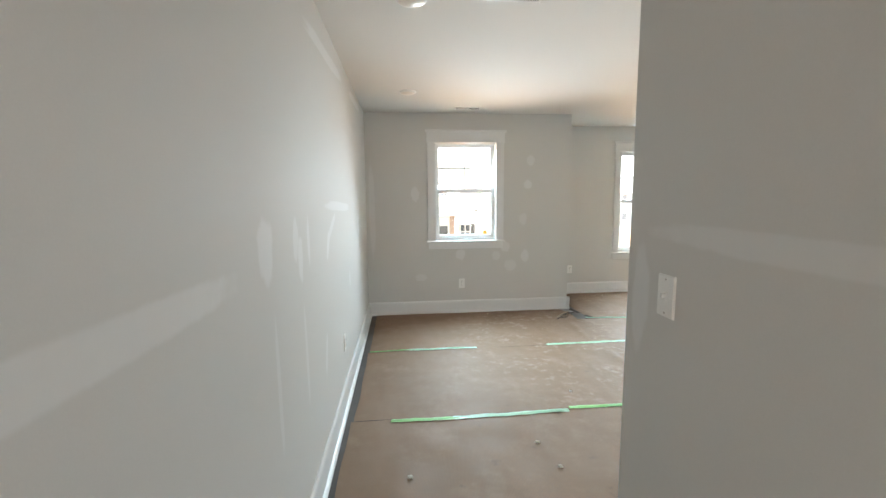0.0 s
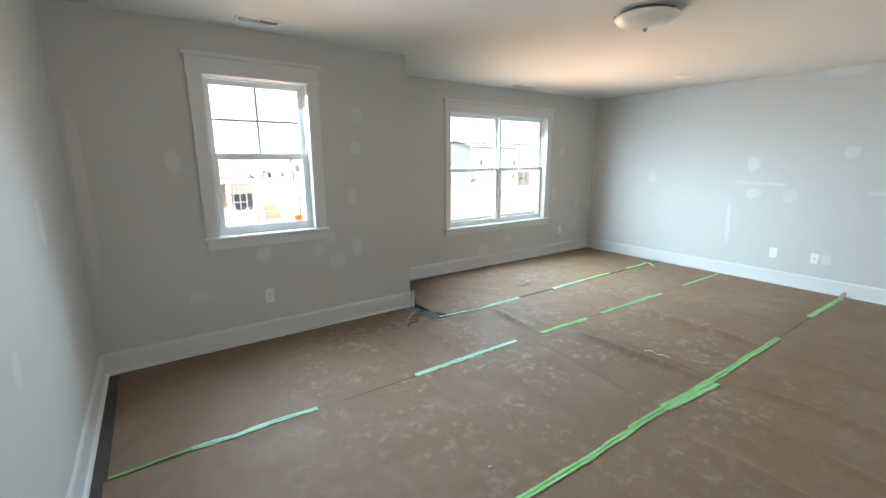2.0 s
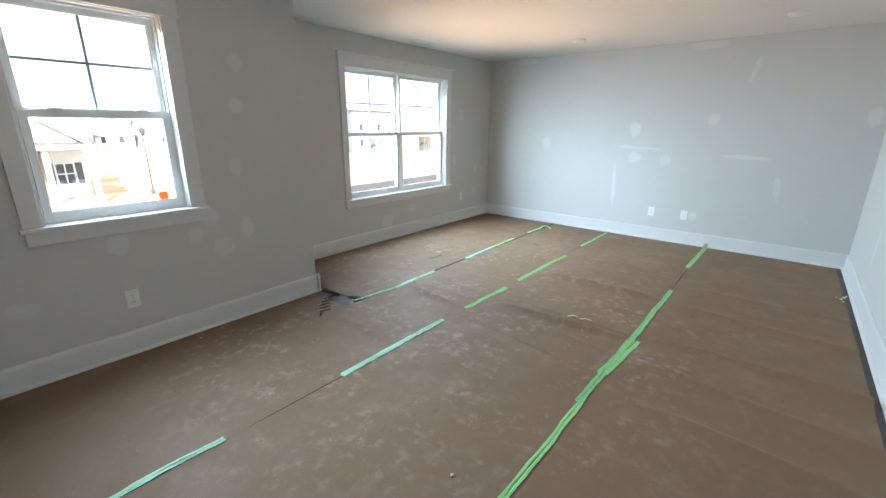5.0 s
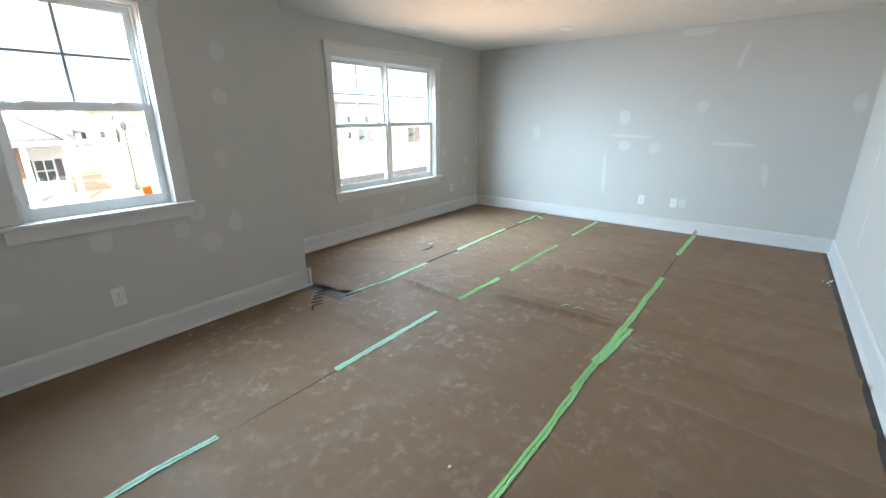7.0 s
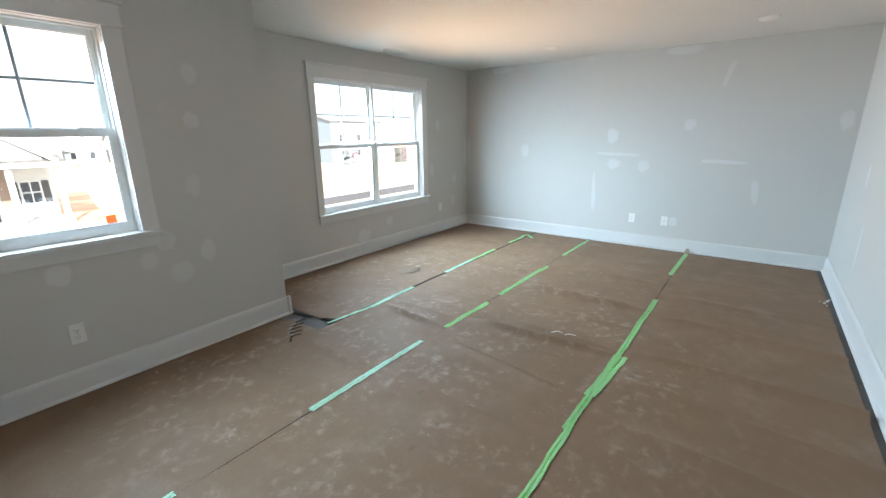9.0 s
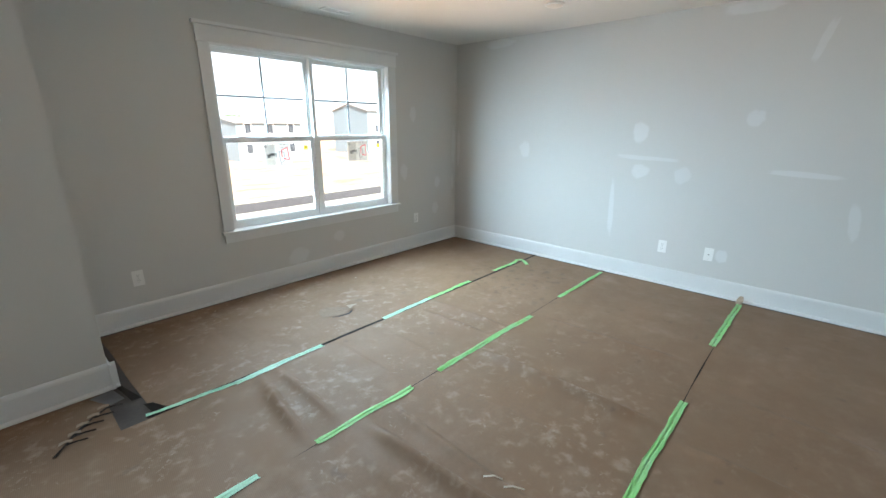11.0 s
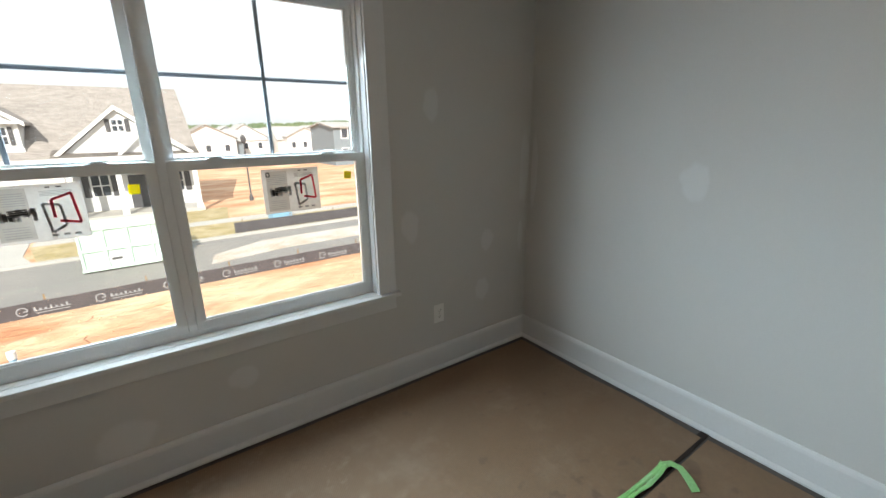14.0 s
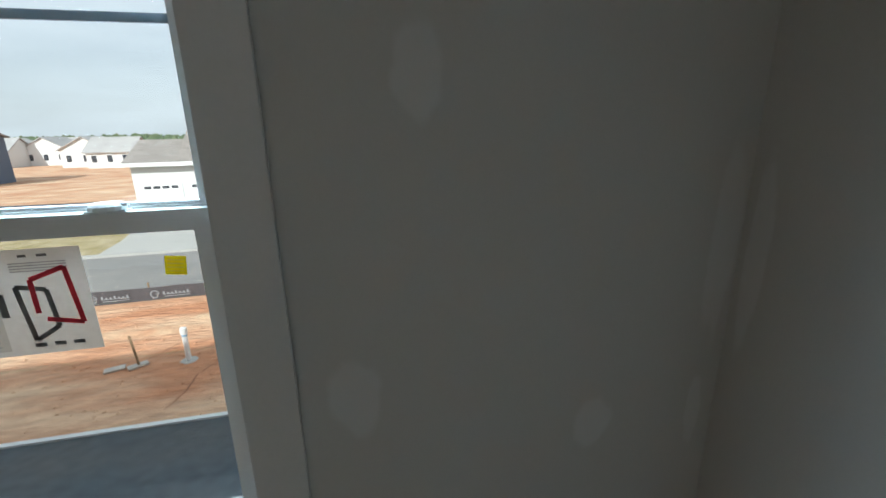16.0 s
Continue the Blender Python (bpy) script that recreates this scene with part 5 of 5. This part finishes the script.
box(bm, 4.35, 5.3, YF + 1.62, YF + 1.7, GZ + 0.2, GZ + 2.3)
finish("front_door", bm, M_SHUTTER, house)
bm = bmesh.new()
box(bm, 5.5, 6.2, YF + 1.60, YF + 1.7, GZ + 0.2, 0)
finish("brick_panel", bm, M_BRICK, house)
bm = bmesh.new()
box(bm, 1.5, 8.1, 33.5, YF + 1.7, GZ - 0.2, GZ + 0.2)
finish("porch_floor", bm, M_CONC, house)
for x in (1.75, 3.95, 5.75, 7.85):
    bm = bmesh.new()
    box(bm, x - 0.13, x + 0.13, 33.55, 33.81, GZ + 0.2, 0.02)
    box(bm, x - 0.17, x + 0.17, 33.51, 33.85, GZ + 0.2, GZ + 0.45)
    finish("porch_post", bm, M_WHITE, house)
tagged(house, "pale one-storey house with a brown shingle roof, dormer and porch", "house")


def far_house(x, y, w, d, eave, rise, wall_mat, roof_mat, along, label, windows=True):
    root = empty("far_house", (x, y, GZ))
    bm = bmesh.new()
    box(bm, -w / 2, w / 2, 0, d, 0, eave)
    if along:
        bm2 = bmesh.new()
        prism_roof(bm2, -w / 2 - 0.4, w / 2 + 0.4, -0.4, eave - 0.1, d / 2, eave + rise, d + 0.4, eave - 0.1)
        va = [[bm.verts.new((xx, yy, zz)) for yy, zz in ((0, eave), (d / 2, eave + rise - 0.2), (d, eave))] for xx in (-w / 2, w / 2)]
    else:
        bm2 = bmesh.new()
        gable_roof_y(bm2, -w / 2 - 0.4, eave - 0.1, 0, eave + rise, w / 2 + 0.4, eave - 0.1, -0.4, d + 0.4)
        va = [[bm.verts.new((xx, yy, zz)) for xx, zz in ((-w / 2, eave), (0, eave + rise - 0.2), (w / 2, eave))] for yy in (0, d)]
    for q in va:
        bm.faces.new(q)
    finish("wall", bm, wall_mat, root)
    finish("roof", bm2, roof_mat, root)
    if windows:
        for st in range(2 if eave > 4 else 1):
            for k in range(3):
                xc = -w / 2 + w * (k + 0.5) / 3
                zc = 1.7 + st * 2.7
                bm = bmesh.new()
                box(bm, xc - 0.55, xc + 0.55, -0.05, 0, zc - 0.75, zc + 0.75)
                win = finish("window", bm, M_WHITE, root)
                bm = bmesh.new()
                box(bm, xc - 0.42, xc + 0.42, -0.07, -0.051, zc - 0.62, zc + 0.62)
                finish("pane", bm, M_WINDARK, win)
    return tagged(root, label, "house", "houses in the distance")


M_FARROOF = surface("pale_far_roof", (0.42, 0.41, 0.40), rough=0.9, vary=0.15, scale=0.5)
M_FARWALL = surface("bright_far_siding", (0.66, 0.66, 0.65), rough=0.7, vary=0.05, scale=0.3)
far_house(33.0, 60, 9.6, 9, 5.4, 0.6, M_GREYHOUSE, M_FARROOF, True, "two-storey blue-grey house with white windows beyond the road")
far_house(58.0, 61, 13.0, 10, 7.6, 1.2, M_GREYHOUSE, M_FARROOF, True, "broad grey two-storey house at the edge of the estate")
far_house(-39.6, 60, 9.4, 10, 5.8, 1.4, M_BLUEHOUSE, M_SHINGLE, True, "dark blue two-storey house beyond bare soil")
far_house(-35.0, 95, 7.5, 8, 3.0, 2.6, M_FARWALL, M_FARROOF, True, "white house with a pale grey roof in the distance")
rnd = random.Random(5)
WALLS = (M_FARWALL, M_FARWALL, M_WHITE, M_GREYHOUSE, M_FARWALL)
LABELS = ("white gabled house in a distant row of new houses", "white two-storey house in a distant row of new houses", "pale house with white trim in the far estate", "grey house with a gabled front in the far estate", "bright white house under a pale roof, far off")
for i in range(26):
    y = 95 + 5.5 * (i % 13) + rnd.uniform(-2, 2)
    k = 0.135 + 0.31 * ((i * 0.618) % 1.0)
    x = 5 + k * (y - 3)
    j = i % 5
    far_house(x, y, rnd.uniform(7, 11), 8, 3.0 if i % 2 else 4.2 - 0.6, rnd.uniform(1.8, 2.8), WALLS[j], M_FARROOF if i % 4 else M_SHINGLE, bool(i % 2), LABELS[j], windows=(i % 2 == 0))
for i in range(12):
    y = 100 + 6 * i
    x = 5.8 - (0.47 + 0.28 * ((i * 0.618) % 1.0)) * y
    j = i % 5
    far_house(x, y, rnd.uniform(8, 11), 8, 3.4, rnd.uniform(1.8, 2.6), WALLS[j], M_FARROOF, bool(i % 2), LABELS[j], windows=(i % 2 == 0))


def woods(name, spots):
    verts, faces = [], []
    rnd2 = random.Random(11)
    for x, y, r, h in spots:
        base = len(verts)
        seg, rings = 7, 5
        for q in range(rings + 1):
            f = q / rings
            rr = r * math.sin(math.pi * min(0.97, 0.25 + 0.75 * f)) * (0.85 + 0.3 * rnd2.random())
            for s in range(seg):
                a = 2 * math.pi * (s + 0.5 * (q % 2)) / seg
                k = 0.75 + 0.5 * rnd2.random()
                verts.append((x + rr * k * math.cos(a), y + rr * k * math.sin(a), GZ + h * f * (0.94 + 0.1 * rnd2.random())))
        for q in range(rings):
            for s in range(seg):
                a, b = base + q * seg + s, base + q * seg + (s + 1) % seg
                faces.append((a, b, b + seg, a + seg))
        top = base + rings * seg
        faces.append(tuple(top + s for s in range(seg)))
    me = bpy.data.meshes.new(name)
    me.from_pydata(verts, [], faces)
    me.materials.append(M_LEAF)
    return tagged(new(name, me), "line of dense green trees on the horizon", "woods", kind="stuff")


spots = []
for i in range(1900):
    a = radians(-80 + 104 * rnd.random())
    d = 240 + 90 * rnd.random()
    hill = 8.0 + 3.4 * max(0, math.sin(a * 1.6 + 0.1)) + 1.2 * noise.noise(Vector((a * 9, 0, 0)))
    spots.append((5 + d * math.sin(a), d * math.cos(a), 3.0 + 2.0 * rnd.random(), hill * (0.86 + 0.2 * rnd.random()) * (0.8 + 0.2 * (d - 240) / 90)))
woods("far_woods", spots)

# ---- outside: site things ----
skip = empty("skip_container", (4.1, 21.9, GZ))
X0, X1, D, HH = -1.5, 1.45, 2.0, 1.62
bm = bmesh.new()
for bx in ((X0, X1, 0, 0.05, 0.15, HH), (X0, X1, D - 0.05, D, 0.15, HH), (X0, X0 + 0.05, 0.05, D - 0.05, 0.15, HH), (X1 - 0.05, X1, 0.05, D - 0.05, 0.15, HH), (X0, X1, 0, D, 0.08, 0.15)):
    box(bm, *bx)
finish("body", bm, M_MINT, skip)
for i in range(5):
    bm = bmesh.new()
    x = X0 + 0.04 + (X1 - X0 - 0.08) * i / 4
    box(bm, x - 0.04, x + 0.04, -0.06, 0, 0.1, HH)
    finish("rib", bm, M_MINT, skip)
for z in (0.12, 0.85, HH):
    bm = bmesh.new()
    box(bm, X0 - 0.03, X1 + 0.03, -0.075, 0, z - 0.04, z + 0.04)
    finish("rail", bm, M_MINT, skip)
bm = bmesh.new()
box(bm, -0.75, -0.15, -0.012, -0.001, 0.30, 0.62)
finish("sign_plate", bm, M_WHITE, skip)
bm = bmesh.new()
box(bm, -0.62, -0.30, -0.02, -0.013, 0.40, 0.50)
finish("sign_mark", bm, M_INK, skip)
tagged(skip, "pale green steel waste container standing at the roadside", "waste container")

toilet = empty("blue_site_tank", (10.9, 26, GZ))
bm = bmesh.new()
box(bm, -0.52, 0.52, 0, 1.0, 0.02, 1.25)
bevelled(bm, 0.04)
finish("body", bm, M_BLUE, toilet)
for i in range(5):
    bm = bmesh.new()
    box(bm, -0.45 + 0.2 * i, -0.36 + 0.2 * i, 0.1, 0.9, 1.25, 1.36)
    finish("rim_block", bm, M_WHITE, toilet)
tagged(toilet, "light blue plastic site tank on the dry verge", "tank")


def pipe(x, y, h, r=0.055):
    root = empty("drain_pipe", (x, y, GZ))
    bm = bmesh.new()
    lathe(bm, [(0.0, 0), (r, 0), (r, h), (0.0, h)], (0, 0, 0), 16)
    finish("tube", bm, M_PLATE, root, smooth=False)
    bm = bmesh.new()
    lathe(bm, [(r, h - 0.12), (r * 1.35, h - 0.11), (r * 1.35, h + 0.03), (0.0, h + 0.05)], (0, 0, 0), 16)
    finish("cap", bm, M_PLATE, root)
    bm = bmesh.new()
    lathe(bm, [(r, h - 0.17), (r * 1.12, h - 0.165), (r * 1.12, h - 0.135), (r, h - 0.13)], (0, 0, 0), 16)
    finish("ring", bm, M_BLUE, root, "blue band under the cap")
    bm = bmesh.new()
    lathe(bm, [(0.0, 0.01), (0.16, 0.012), (0.19, 0.0)], (0, 0, 0), 12)
    finish("collar", bm, M_CONC, root)
    return tagged(root, "white plastic drain pipe standing out of the red soil", "pipe")


pipe(2.05, 13.65, 0.79)
# Cracks are flat ragged strips, darker than the soil around them.
M_CRACK = surface("dark_soil_crack", (0.27, 0.115, 0.06), rough=0.95, vary=0.2, scale=6)
for run in ([(3.05, 17.2), (2.86, 16.6), (2.98, 16.1), (2.92, 15.5), (3.10, 15.1), (2.90, 14.7)], [(3.02, 14.6), (2.80, 14.0), (2.72, 13.4), (2.45, 12.9), (2.38, 12.2), (2.15, 11.6)]):
    pts = []
    for (xa, ya), (xb, yb) in zip(run, run[1:]):
        for i in range(5):
            pts.append((xa + (xb - xa) * i / 5 + 0.05 * noise.noise(Vector((ya * 4, i * 1.7, 0))), ya + (yb - ya) * i / 5))
    verts, faces = [], []
    for i, (x, y) in enumerate(pts):
        w = 0.012 + 0.025 * abs(noise.noise(Vector((x * 6, y * 3, 1))))
        verts += [(x - w, y, GZ + 0.007), (x + w, y + 0.01, GZ + 0.007)]
    for i in range(len(pts) - 1):
        faces.append((2 * i, 2 * i + 1, 2 * i + 3, 2 * i + 2))
    me = bpy.data.meshes.new("soil_crack")
    me.from_pydata(verts, [], faces)
    me.materials.append(M_CRACK)
    tagged(new("soil_crack", me), kind="structure")
rnd = random.Random(8)
verts, faces = [], []
for i in range(900):
    x, y, r = rnd.uniform(-3, 12), rnd.uniform(9.5, 18.2), rnd.uniform(0.015, 0.055)
    k = len(verts)
    verts += [(x + r * rnd.uniform(0.7, 1.2) * math.cos(a), y + r * rnd.uniform(0.7, 1.2) * math.sin(a), GZ) for a in (0, 1.3, 2.5, 3.8, 5.0)] + [(x, y, GZ + r * 0.8)]
    faces += [(k + q, k + (q + 1) % 5, k + 5) for q in range(5)]
me = bpy.data.meshes.new("soil_clods")
me.from_pydata(verts, [], faces)
me.materials.append(M_SOIL)
tagged(new("soil_clods", me), "small clods of red soil strewn over the bare yard", "soil", kind="stuff")
for x, y, turn in ((0.55, 13.62, 20), (1.0, 13.66, 35)):
    bm = bmesh.new()
    box(bm, -0.20, 0.20, -0.10, 0.10, 0, 0.05)
    bevelled(bm, 0.015)
    ob = finish("broken_slab", bm, M_PALE)
    ob.matrix_basis = pose(x, y, GZ, 0, 0, turn)
    tagged(ob, "small broken piece of pale concrete lying on the red soil", "stone", "pieces of concrete on the soil")
stake = bmesh.new()
box(stake, -0.02, 0.02, -0.02, 0.02, 0, 0.8)
st = finish("wooden_stake", stake, M_WOOD)
st.matrix_basis = pose(1.03, 13.65, GZ, 3, -4, 10)
tagged(st, "thin wooden survey stake in the red soil", "stake")

post = empty("street_lamp", (11.45, 35.7, GZ))
bm = bmesh.new()
lathe(bm, [(0.0, 0), (0.16, 0), (0.13, 0.3), (0.06, 0.5), (0.045, 4.1), (0.0, 4.1)], (0, 0, 0), 12)
finish("pole", bm, M_SHUTTER, post)
bm = bmesh.new()
lathe(bm, [(0.06, 4.1), (0.17, 4.2), (0.20, 4.5), (0.0, 4.75)], (0, 0, 0), 8)
finish("lantern", bm, M_SHUTTER, post)
tagged(post, "black post lamp with a small lantern by the pavement", "street lamp")

# the street runs slightly askew to this house
ASKEW = pose(5.1, 3.45, -0.2) @ pose(0, 0, 0, 0, 0, 1.29) @ pose(-5.2, -3.3, 0)
for ob in [o for o in scene.objects if o not in INSIDE and o.parent is None]:
    ob.matrix_basis = ASKEW @ ob.matrix_basis

# ---- outside: this house ----
GZ -= 0.2
bm = bmesh.new()
box(bm, -8, 13, -9, FAR + T, GZ, -0.31)
finish("wall_lower", bm, M_WHITE, kind="structure")
# Unseen roof, its ridges and gable shaped to cast the shadow edge on the soil.
bm = bmesh.new()
prism_roof(bm, -8.5, -2.6, -9.5, 2.80, 1.0, 6.3, 5.6, 2.80)
prism_roof(bm, -2.59, 13.5, -9.5, 2.80, 1.0, 4.75, 5.6, 2.80)
gable_roof_y(bm, 0.3, 4.70, 3.0, 6.35, 5.7, 4.70, -8.0, 1.0)
finish("unseen_shadow_roof", bm, M_SHINGLE, kind="structure")
bm = bmesh.new()
vs = [bm.verts.new(p) for p in ((0.5, FAR + T + 0.002, -0.30), (10.5, FAR + T + 0.002, -0.30), (10.5, 6.78, -0.455), (0.5, 6.78, -0.455))]
bm.faces.new(vs)
bmesh.ops.solidify(bm, geom=bm.faces[:], thickness=0.05)
finish("porch_roof_below", bm, M_MEMBRANE, kind="structure")
bm = bmesh.new()
box(bm, 0.5, 10.5, 6.78, 6.82, -0.60, -0.44)
finish("drip_edge", bm, M_WHITE, kind="structure")
